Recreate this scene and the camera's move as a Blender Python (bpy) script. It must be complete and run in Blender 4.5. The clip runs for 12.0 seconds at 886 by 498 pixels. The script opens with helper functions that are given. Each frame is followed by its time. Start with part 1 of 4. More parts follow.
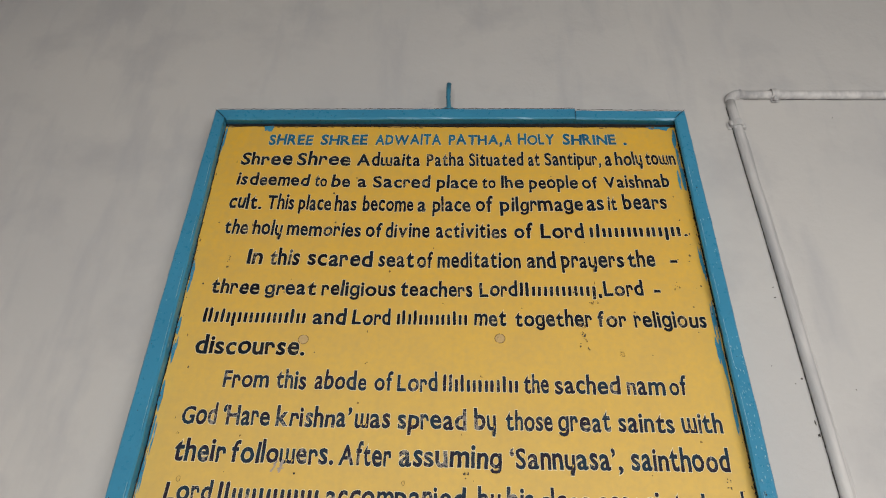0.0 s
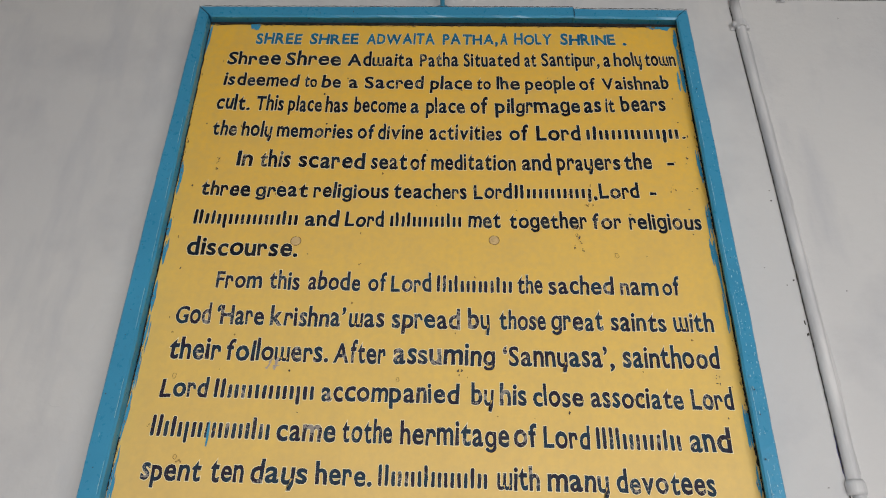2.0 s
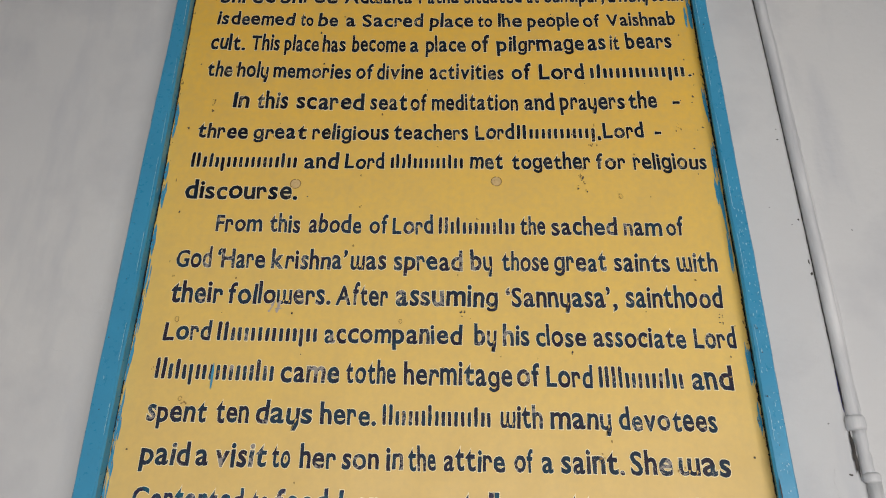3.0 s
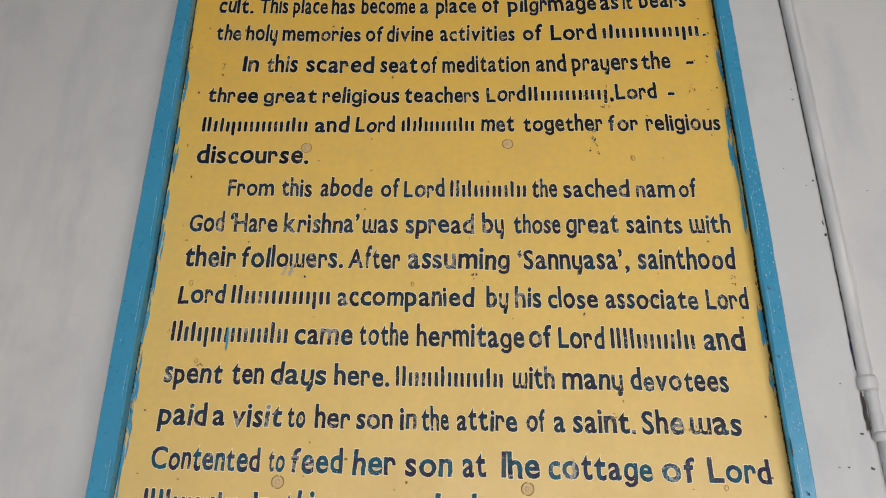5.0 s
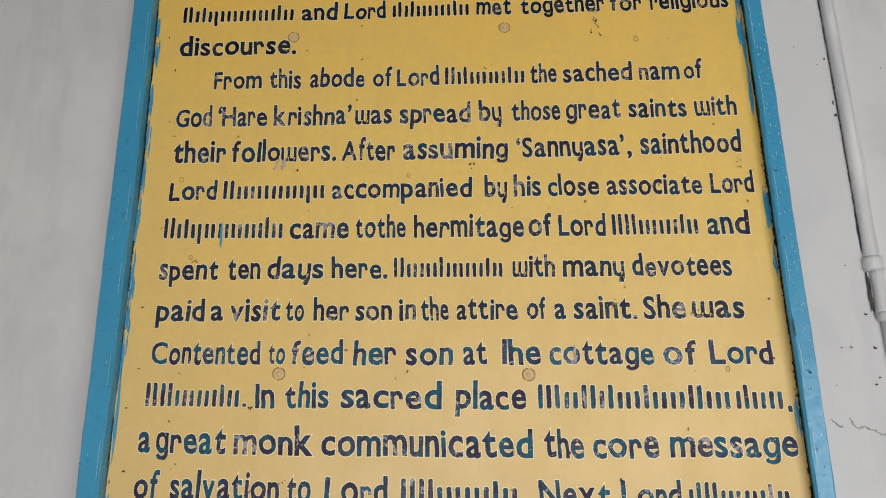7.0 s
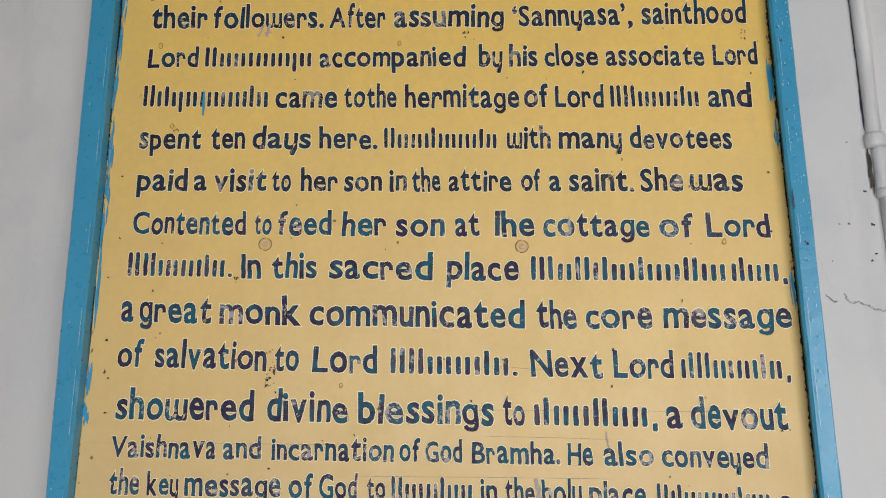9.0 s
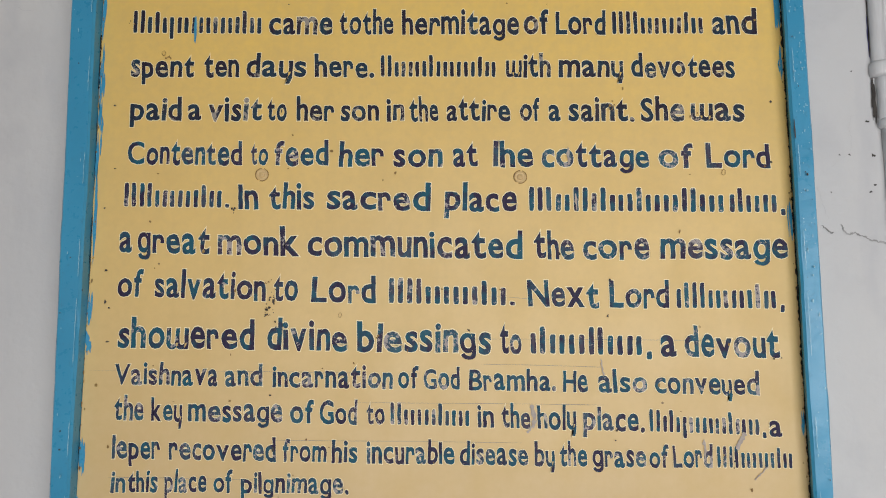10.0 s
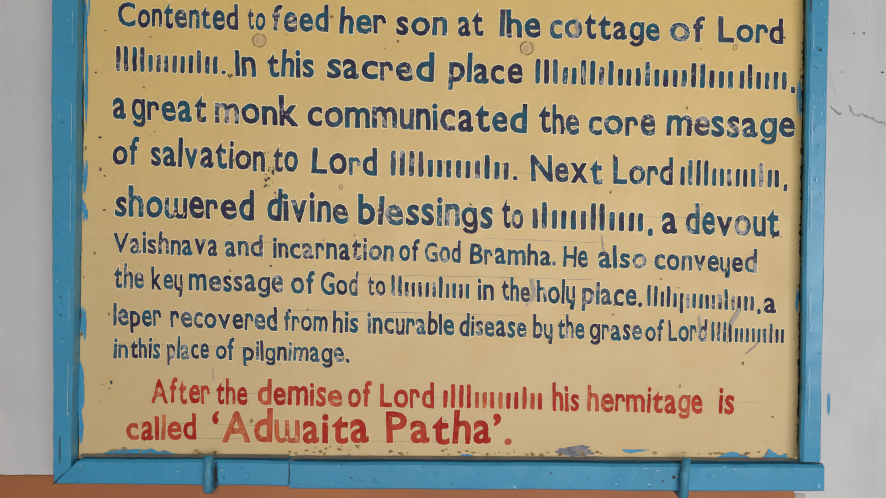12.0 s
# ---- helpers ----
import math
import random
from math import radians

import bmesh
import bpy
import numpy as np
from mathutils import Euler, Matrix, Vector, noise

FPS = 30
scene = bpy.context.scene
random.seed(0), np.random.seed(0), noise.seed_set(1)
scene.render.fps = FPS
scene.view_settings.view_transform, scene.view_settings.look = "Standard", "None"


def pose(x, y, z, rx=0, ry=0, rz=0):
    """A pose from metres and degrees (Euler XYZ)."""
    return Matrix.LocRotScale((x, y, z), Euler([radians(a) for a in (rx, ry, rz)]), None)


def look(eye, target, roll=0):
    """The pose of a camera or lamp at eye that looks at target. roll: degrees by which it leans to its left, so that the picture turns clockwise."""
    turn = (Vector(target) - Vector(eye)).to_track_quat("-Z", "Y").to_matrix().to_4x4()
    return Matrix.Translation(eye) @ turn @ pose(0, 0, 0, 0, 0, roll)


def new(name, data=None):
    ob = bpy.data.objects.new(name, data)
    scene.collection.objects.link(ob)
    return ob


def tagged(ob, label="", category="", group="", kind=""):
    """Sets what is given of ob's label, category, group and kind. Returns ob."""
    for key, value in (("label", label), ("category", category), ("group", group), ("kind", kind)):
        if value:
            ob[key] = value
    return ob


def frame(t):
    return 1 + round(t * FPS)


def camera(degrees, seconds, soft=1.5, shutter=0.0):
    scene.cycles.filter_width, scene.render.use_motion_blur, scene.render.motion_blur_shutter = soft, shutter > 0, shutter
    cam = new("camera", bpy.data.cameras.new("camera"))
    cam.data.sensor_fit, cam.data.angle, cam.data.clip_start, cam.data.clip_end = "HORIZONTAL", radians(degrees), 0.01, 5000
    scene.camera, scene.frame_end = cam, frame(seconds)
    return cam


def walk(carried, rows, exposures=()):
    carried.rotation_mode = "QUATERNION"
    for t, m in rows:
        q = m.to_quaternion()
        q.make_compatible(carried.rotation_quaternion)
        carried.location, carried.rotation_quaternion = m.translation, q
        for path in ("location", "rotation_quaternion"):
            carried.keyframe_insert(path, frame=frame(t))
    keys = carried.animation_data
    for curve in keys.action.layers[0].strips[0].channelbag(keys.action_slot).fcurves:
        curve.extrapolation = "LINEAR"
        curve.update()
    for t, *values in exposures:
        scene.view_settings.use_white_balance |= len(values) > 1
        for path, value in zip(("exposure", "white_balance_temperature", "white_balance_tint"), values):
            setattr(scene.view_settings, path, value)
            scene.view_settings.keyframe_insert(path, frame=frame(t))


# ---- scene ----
cam = camera(63.8, 12.0, soft=1.05)
PATH = [
    (0, (0.028, -1.014, 1.721), (-0.024, 0.634, 2.854), 1.4),
    (0.5, (0.027, -1.001, 1.713), (-0.021, 0.691, 2.778), 1.4),
    (1, (0.024, -0.996, 1.713), (-0.006, 0.714, 2.749), 1.3),
    (1.5, (0.026, -0.99, 1.703), (-0.003, 0.743, 2.701), 1.1),
    (2, (0.024, -0.984, 1.699), (-0.002, 0.776, 2.648), 1.0),
    (2.5, (0.021, -0.976, 1.695), (-0.016, 0.823, 2.569), 0.9),
    (3, (0.02, -0.969, 1.692), (-0.003, 0.853, 2.516), 0.5),
    (3.2, (0.015, -0.974, 1.705), (0.002, 0.862, 2.498), 0.7),
    (4.8, (0.008, -0.968, 1.692), (-0.026, 0.89, 2.43), 0.4),
    (5, (0.017, -0.966, 1.682), (-0.033, 0.888, 2.428), 0.5),
    (5.5, (0.015, -0.96, 1.675), (-0.03, 0.906, 2.393), 0.4),
    (6, (0.016, -0.952, 1.666), (-0.023, 0.931, 2.34), 0.0),
    (6.5, (0.017, -0.94, 1.654), (-0.037, 0.963, 2.267), -0.2),
    (7, (0.023, -0.928, 1.648), (-0.036, 0.997, 2.188), -0.8),
    (7.2, (0.026, -0.922, 1.639), (-0.024, 1.008, 2.161), -0.4),
    (8.8, (0.028, -0.878, 1.555), (-0.013, 1.073, 1.996), -0.3),
    (9, (0.015, -0.879, 1.561), (-0.011, 1.082, 1.951), -0.5),
    (9.5, (0.011, -0.879, 1.575), (-0.006, 1.102, 1.848), -0.6),
    (10, (0.014, -0.877, 1.554), (-0.006, 1.111, 1.768), -0.5),
    (10.5, (0.003, -0.877, 1.541), (-0.027, 1.119, 1.662), -0.1),
    (11, (-0.001, -0.869, 1.519), (-0.004, 1.131, 1.533), 0.1),
    (11.5, (-0.006, -0.866, 1.506), (-0.017, 1.134, 1.491), 0.1),
    (12, (-0.004, -0.866, 1.504), (0.011, 1.133, 1.48), 0.4),
]
walk(cam, [(t, look(eye, target, roll)) for t, eye, target, roll in PATH],
     exposures=[(0, 0.14, 6920, 10), (1.5, 0.13, 6600, 10), (7, 0.07, 6580, 10), (9.5, 0.04, 6470, 10), (12, -0.02, 6540, 10)])

# ---- world and light ----
world = bpy.data.worlds.new("world")
scene.world = world
world.use_nodes = True
sky = world.node_tree.nodes.new("ShaderNodeTexSky")
sky.sky_type, sky.sun_disc = "NISHITA", False
sky.sun_elevation, sky.sun_rotation = radians(50), radians(200)
world.node_tree.links.new(sky.outputs[0], world.node_tree.nodes["Background"].inputs[0])
world.node_tree.nodes["Background"].inputs[1].default_value = 0.08

WALL_Y = 0.035          # face of the wall that carries the sign
SOUTH_Y = -2.4          # wall with the opening, behind the walker
OPEN = (-0.75, 2.05, 0.95, 1.9)   # the opening: x0, x1, z0, z1


def area(name, m, sx, sy, watts, colour):
    lamp = bpy.data.lights.new(name, "AREA")
    lamp.shape, lamp.size, lamp.size_y, lamp.energy, lamp.color = "RECTANGLE", sx, sy, watts, colour
    ob = new(name, lamp)
    ob.matrix_world = m
    return ob


# daylight that comes in by the opening
area("daylight", look(((OPEN[0] + OPEN[1]) / 2, SOUTH_Y - 0.1, (OPEN[2] + OPEN[3]) / 2), ((OPEN[0] + OPEN[1]) / 2, 0, (OPEN[2] + OPEN[3]) / 2)),
     OPEN[1] - OPEN[0], OPEN[3] - OPEN[2], 57, (0.97, 0.985, 1.0))


# ---- materials ----
def mix_node(nt, fac, a, b):
    n = nt.nodes.new("ShaderNodeMix")
    n.data_type = "RGBA"
    for k, v in ((0, fac), (6, a), (7, b)):
        if isinstance(v, (tuple, list)):
            n.inputs[k].default_value = (*v, 1)
        elif isinstance(v, (int, float)):
            n.inputs[k].default_value = v
        else:
            nt.links.new(v, n.inputs[k])
    return n.outputs[2]


def math_node(nt, op, a, b=0.0):
    n = nt.nodes.new("ShaderNodeMath")
    n.operation = op
    for k, v in ((0, a), (1, b)):
        if isinstance(v, (int, float)):
            n.inputs[k].default_value = v
        else:
            nt.links.new(v, n.inputs[k])
    return n.outputs[0]


def ramp(nt, value, lo, hi, a=0.0, b=1.0):
    n = nt.nodes.new("ShaderNodeMapRange")
    nt.links.new(value, n.inputs[0])
    for k, v in zip((1, 2, 3, 4), (lo, hi, a, b)):
        n.inputs[k].default_value = v
    return n.outputs[0]


def coords(nt, stretch=(1, 1, 1), shift=None):
    tc = nt.nodes.new("ShaderNodeTexCoord")
    mp = nt.nodes.new("ShaderNodeMapping")
    mp.inputs["Scale"].default_value = stretch
    nt.links.new(tc.outputs["Object"], mp.inputs[0])
    if shift is not None:
        add = nt.nodes.new("ShaderNodeVectorMath")
        nt.links.new(mp.outputs[0], add.inputs[0])
        nt.links.new(shift, add.inputs[1])
        return add.outputs[0]
    return mp.outputs[0]


def grain(nt, vec, scale, detail=4.0, rough=0.55):
    n = nt.nodes.new("ShaderNodeTexNoise")
    n.inputs["Scale"].default_value, n.inputs["Detail"].default_value, n.inputs["Roughness"].default_value = scale, detail, rough
    nt.links.new(vec, n.inputs["Vector"])
    return n.outputs[0]


def cells(nt, vec, scale):
    n = nt.nodes.new("ShaderNodeTexVoronoi")
    n.inputs["Scale"].default_value = scale
    nt.links.new(vec, n.inputs["Vector"])
    return n


def finish(nt, colour, rough, height=None, strength=0.3, dist=0.001, metal=0.0, specular=0.5):
    bsdf = nt.nodes["Principled BSDF"]
    for key, v in (("Base Color", colour), ("Roughness", rough), ("Metallic", metal), ("Specular IOR Level", specular)):
        if isinstance(v, (tuple, list)):
            bsdf.inputs[key].default_value = (*v, 1)
        elif isinstance(v, (int, float)):
            bsdf.inputs[key].default_value = v
        else:
            nt.links.new(v, bsdf.inputs[key])
    if height is not None:
        b = nt.nodes.new("ShaderNodeBump")
        b.inputs["Strength"].default_value, b.inputs["Distance"].default_value = strength, dist
        nt.links.new(height, b.inputs["Height"])
        nt.links.new(b.outputs[0], bsdf.inputs["Normal"])


def material(name):
    m = bpy.data.materials.new(name)
    m.use_nodes = True
    return m, m.node_tree


def make_yellow():
    m, nt = material("yellow enamel")
    v = coords(nt)
    tc = nt.nodes.new("ShaderNodeSeparateXYZ")
    nt.links.new(v, tc.inputs[0])
    cloud = grain(nt, v, 3.0, 3)
    # enamel less saturated towards the lower part of the board
    h = math_node(nt, "ADD", tc.outputs[2], math_node(nt, "MULTIPLY", math_node(nt, "SUBTRACT", cloud, 0.5), 0.35))
    c = mix_node(nt, ramp(nt, h, 1.45, 0.85), (0.86, 0.495, 0.052), (0.81, 0.54, 0.13))
    c = mix_node(nt, ramp(nt, h, 0.80, 0.10), c, (0.64, 0.465, 0.237))
    streak = grain(nt, coords(nt, (40, 40, 2.2)), 1.0, 4)
    c = mix_node(nt, ramp(nt, streak, 0.5, 0.8, 0, 0.16), c, (0.56, 0.38, 0.14))
    patch = grain(nt, v, 14, 5)
    c = mix_node(nt, ramp(nt, patch, 0.45, 0.75, 0, 0.34), c, (0.62, 0.42, 0.14))
    c = mix_node(nt, ramp(nt, grain(nt, v, 90, 5, 0.65), 0.38, 0.72, 0, 0.36), c, (0.60, 0.42, 0.17))
    vo = cells(nt, v, 26)
    sp = nt.nodes.new("ShaderNodeSeparateColor")
    nt.links.new(vo.outputs["Color"], sp.inputs[0])
    size = ramp(nt, sp.outputs[0], 0.80, 1.0, 0.0, 0.075)
    speck = math_node(nt, "LESS_THAN", math_node(nt, "ADD", vo.outputs["Distance"], math_node(nt, "MULTIPLY", grain(nt, v, 300, 2), 0.05)), size)
    c = mix_node(nt, math_node(nt, "MULTIPLY", speck, 0.75), c, (0.12, 0.07, 0.03))
    finish(nt, c, ramp(nt, patch, 0.3, 0.8, 0.42, 0.58), math_node(nt, "ADD", grain(nt, coords(nt, (60, 60, 14)), 1.0, 5), math_node(nt, "MULTIPLY", patch, 0.6)), 0.12, 0.002)
    return m


def make_ink(name, a, b, flake_colour, flake, thinness=0.06):
    m, nt = material(name)
    info = nt.nodes.new("ShaderNodeObjectInfo")
    rnd = info.outputs["Random"]
    shift = nt.nodes.new("ShaderNodeCombineXYZ")
    for k in range(3):
        nt.links.new(math_node(nt, "MULTIPLY", rnd, 7.3 + 5 * k), shift.inputs[k])
    v = coords(nt, (1, 1, 1), shift.outputs[0])
    tone = grain(nt, v, 85, 3)
    c = mix_node(nt, ramp(nt, math_node(nt, "ADD", math_node(nt, "MULTIPLY", tone, 0.45), math_node(nt, "MULTIPLY", grain(nt, v, 26, 2), 0.55)), 0.44, 0.57), a, b)
    brush = grain(nt, coords(nt, (260, 260, 30), shift.outputs[0]), 1.0, 3)
    c = mix_node(nt, ramp(nt, brush, 0.5, 0.8, 0, 0.35), c, tuple(min(1, 1.9 * k + 0.03) for k in a))
    chip = math_node(nt, "ADD", math_node(nt, "MULTIPLY", grain(nt, v, 45, 2), 0.48), math_node(nt, "MULTIPLY", grain(nt, v, 240, 3, 0.7), 0.52))
    lo = ramp(nt, rnd, 0.0, 1.0, flake[0], flake[1])
    worn = ramp(nt, math_node(nt, "SUBTRACT", chip, lo), 0.0, 0.02)
    c = mix_node(nt, math_node(nt, "MULTIPLY", worn, 0.9), c, flake_colour)
    # some letters were laid on thinly, streak by streak
    thin = math_node(nt, "MULTIPLY", ramp(nt, rnd, 0.62, 1.0, 0.0, 1.0), ramp(nt, brush, 0.38, 0.62, 0.3 * thinness, thinness))
    c = mix_node(nt, thin, c, flake_colour)
    finish(nt, c, 0.55, brush, 0.25, 0.0006, specular=0.12)
    return m


def make_blue():
    m, nt = material("blue enamel on wood")
    v = coords(nt)
    c = mix_node(nt, grain(nt, v, 9, 4), (0.035, 0.235, 0.40), (0.055, 0.33, 0.53))
    fine = grain(nt, v, 120, 5, 0.65)
    c = mix_node(nt, ramp(nt, fine, 0.60, 0.75, 0, 0.4), c, (0.03, 0.15, 0.24))
    vo = cells(nt, v, 60)
    sp = nt.nodes.new("ShaderNodeSeparateColor")
    nt.links.new(vo.outputs["Color"], sp.inputs[0])
    hole = math_node(nt, "LESS_THAN", vo.outputs["Distance"], ramp(nt, sp.outputs[0], 0.86, 1.0, 0.0, 0.12))
    c = mix_node(nt, math_node(nt, "MULTIPLY", hole, 0.85), c, (0.02, 0.05, 0.07))
    # pale flecks put into the colour for glints and chips
    vo2 = cells(nt, coords(nt, (1, 1, 0.45)), 90)
    sp2 = nt.nodes.new("ShaderNodeSeparateColor")
    nt.links.new(vo2.outputs["Color"], sp2.inputs[0])
    scuff = math_node(nt, "MULTIPLY", math_node(nt, "LESS_THAN", vo2.outputs["Distance"], ramp(nt, sp2.outputs[1], 0.8, 1.0, 0, 0.2)), ramp(nt, grain(nt, v, 7, 2), 0.46, 0.54))
    c = mix_node(nt, math_node(nt, "MULTIPLY", scuff, 0.7), c, (0.35, 0.60, 0.72))
    brush = grain(nt, coords(nt, (38, 38, 38)), 1.0, 4)
    finish(nt, c, ramp(nt, fine, 0.3, 0.7, 0.24, 0.40), math_node(nt, "ADD", brush, math_node(nt, "MULTIPLY", grain(nt, v, 45, 5), 0.8)), 0.22, 0.0018)
    return m


def make_wall():
    m, nt = material("whitewashed plaster")
    v = coords(nt)
    big = grain(nt, v, 1.3, 4)
    mid = grain(nt, v, 6.5, 5)
    c = mix_node(nt, ramp(nt, big, 0.35, 0.7), (0.64, 0.625, 0.605), (0.565, 0.56, 0.56))
    c = mix_node(nt, ramp(nt, mid, 0.5, 0.74, 0, 0.5), c, (0.44, 0.44, 0.46))
    streak = grain(nt, coords(nt, (16, 16, 3.4)), 1.0, 4)
    c = mix_node(nt, ramp(nt, streak, 0.52, 0.76, 0, 0.5), c, (0.45, 0.455, 0.485))
    vo = cells(nt, v, 17)
    sp = nt.nodes.new("ShaderNodeSeparateColor")
    nt.links.new(vo.outputs["Color"], sp.inputs[0])
    speck = math_node(nt, "LESS_THAN", math_node(nt, "ADD", vo.outputs["Distance"], math_node(nt, "MULTIPLY", grain(nt, v, 200, 2), 0.04)), ramp(nt, sp.outputs[0], 0.82, 1.0, 0.0, 0.058))
    c = mix_node(nt, math_node(nt, "MULTIPLY", speck, 0.7), c, (0.18, 0.16, 0.15))
    h = math_node(nt, "ADD", math_node(nt, "MULTIPLY", mid, 2.0), math_node(nt, "ADD", grain(nt, v, 60, 5), math_node(nt, "MULTIPLY", streak, 0.7)))
    finish(nt, c, 0.8, h, 0.35, 0.004, specular=0.3)
    return m


def make_plain(name, a, b, scale, rough, bump=0.2, dist=0.001, metal=0.0, stretch=(1, 1, 1)):
    m, nt = material(name)
    v = coords(nt, stretch)
    g = grain(nt, v, scale, 5)
    c = mix_node(nt, ramp(nt, g, 0.35, 0.68), a, b)
    finish(nt, c, rough, math_node(nt, "ADD", g, grain(nt, v, scale * 9, 3)), bump, dist, metal)
    return m


yellow = make_yellow()
blue_paint = make_blue()
dark = make_ink("navy sign paint", (0.025, 0.019, 0.033), (0.019, 0.045, 0.070), (0.34, 0.30, 0.26), (0.655, 0.545))
black = make_ink("black sign paint", (0.009, 0.007, 0.010), (0.010, 0.019, 0.032), (0.30, 0.25, 0.18), (0.69, 0.575))
teal = make_ink("worn teal navy sign paint", (0.033, 0.025, 0.056), (0.018, 0.098, 0.142), (0.42, 0.37, 0.35), (0.65, 0.548), 0.12)
blue = make_ink("blue sign paint", (0.014, 0.11, 0.20), (0.022, 0.16, 0.27), (0.40, 0.36, 0.22), (0.74, 0.66))
red = make_ink("red sign paint", (0.38, 0.016, 0.008), (0.48, 0.055, 0.022), (0.60, 0.22, 0.085), (0.66, 0.555), 0.7)
plaster = make_wall()
terracotta = make_plain("terracotta wall paint", (0.43, 0.145, 0.045), (0.35, 0.115, 0.04), 7, 0.6, 0.25, 0.002)
beige = make_plain("beige wall paint", (0.50, 0.45, 0.40), (0.42, 0.38, 0.34), 9, 0.7)
pvc = make_plain("whitewashed conduit plastic", (0.70, 0.69, 0.68), (0.47, 0.47, 0.48), 26, 0.6, 0.3, 0.0012, 0.0, (2.4, 2.4, 0.25))
grime_shade = make_plain("dark grime and painted shade", (0.035, 0.03, 0.028), (0.09, 0.08, 0.07), 60, 0.9)
gap_black = make_plain("black for gap shade and open joints", (0.008, 0.007, 0.006), (0.03, 0.026, 0.022), 70, 0.95)
crack_grey = make_plain("crack shadow dust", (0.22, 0.215, 0.21), (0.47, 0.46, 0.45), 50, 0.95)
hairline_grey = make_plain("faint hairline dust", (0.50, 0.495, 0.49), (0.57, 0.56, 0.55), 50, 0.95)
dust = make_plain("grey dust", (0.20, 0.19, 0.19), (0.33, 0.31, 0.30), 50, 0.95)
rust = make_plain("rust and chipped paint", (0.17, 0.085, 0.03), (0.42, 0.27, 0.08), 160, 0.8, 0.5, 0.001)
slate = make_plain("bare grey primer", (0.10, 0.105, 0.13), (0.27, 0.27, 0.30), 70, 0.7, 0.4, 0.001)
violet = make_plain("violet blue paint mark", (0.045, 0.04, 0.20), (0.12, 0.12, 0.30), 60, 0.7)
iron = make_plain("blue painted iron", (0.035, 0.20, 0.32), (0.05, 0.27, 0.40), 70, 0.4, 0.5, 0.0015)
ledge_dirt = make_plain("dusty blue paint", (0.27, 0.29, 0.30), (0.36, 0.36, 0.35), 40, 0.9, 0.3, 0.001)
# pale colours that paint a sharpening halo round the letters
pale_halo = make_plain("pale yellow halo round letters", (0.89, 0.75, 0.44), (0.92, 0.80, 0.52), 90, 0.6)
cream_halo = make_plain("cream halo round letters", (0.72, 0.55, 0.30), (0.76, 0.60, 0.35), 90, 0.6)
smudge = make_plain("grey violet smudge", (0.42, 0.41, 0.44), (0.52, 0.51, 0.53), 60, 0.85)
cement = make_plain("dark red oxide cement floor", (0.17, 0.085, 0.06), (0.22, 0.12, 0.09), 3, 0.5)
dark_ceiling = make_plain("dark wash to cut ceiling bounce", (0.10, 0.095, 0.088), (0.15, 0.14, 0.13), 3, 0.9)


# ---- mesh helpers ----
def obj(name, bm, mat, parent=None, label=""):
    me = bpy.data.meshes.new(name)
    bm.normal_update()
    bm.to_mesh(me)
    bm.free()
    me.materials.append(mat)
    ob = new(name, me)
    if parent is not None:
        ob.parent = parent
    if label:
        ob["label"] = label
    return ob


part = obj


def smooth(ob):
    ob.data.polygons.foreach_set("use_smooth", [True] * len(ob.data.polygons))
    return ob


def box(bm, x0, x1, y0, y1, z0, z1):
    v = [bm.verts.new((x, y, z)) for x in (x0, x1) for y in (y0, y1) for z in (z0, z1)]
    for f in ((0, 1, 3, 2), (4, 6, 7, 5), (0, 4, 5, 1), (2, 3, 7, 6), (0, 2, 6, 4), (1, 5, 7, 3)):
        bm.faces.new([v[i] for i in f])
    return bm


def tube(bm, points, radius, sides=12, squash=1.0, caps=True):
    """A round bar along points; radius a number or a list."""
    n = len(points)
    pts = [Vector(p) for p in points]
    rad = radius if isinstance(radius, (list, tuple)) else [radius] * n
    rings = []
    ref = None
    for i, p in enumerate(pts):
        d = (pts[min(i + 1, n - 1)] - pts[max(i - 1, 0)]).normalized()
        if ref is None:
            ref = Vector((0, -1, 0)) if abs(d.y) < 0.9 else Vector((1, 0, 0))
        a = (ref - d * ref.dot(d)).normalized()
        ref = a
        b = d.cross(a)
        rings.append([bm.verts.new(p + a * (math.cos(2 * math.pi * k / sides) * rad[i] * squash) + b * (math.sin(2 * math.pi * k / sides) * rad[i])) for k in range(sides)])
    for r, s in zip(rings, rings[1:]):
        for k in range(sides):
            bm.faces.new((r[k], r[(k + 1) % sides], s[(k + 1) % sides], s[k]))
    if caps:
        bm.faces.new(rings[0][::-1])
        bm.faces.new(rings[-1])
    return bm


def blot(bm, x, z, w, h, y, seed, points=18, rough=0.35):
    """An uneven flat patch of paint or dirt on an upright face at y."""
    rng = random.Random(seed)
    ring = []
    for k in range(points):
        a = 2 * math.pi * k / points
        r = 1 + rng.uniform(-rough, rough)
        ring.append(bm.verts.new((x + 0.5 * w * r * math.cos(a), y, z + 0.5 * h * r * math.sin(a))))
    c = bm.verts.new((x, y, z))
    for k in range(points):
        bm.faces.new((c, ring[k], ring[(k + 1) % points]))
    return bm


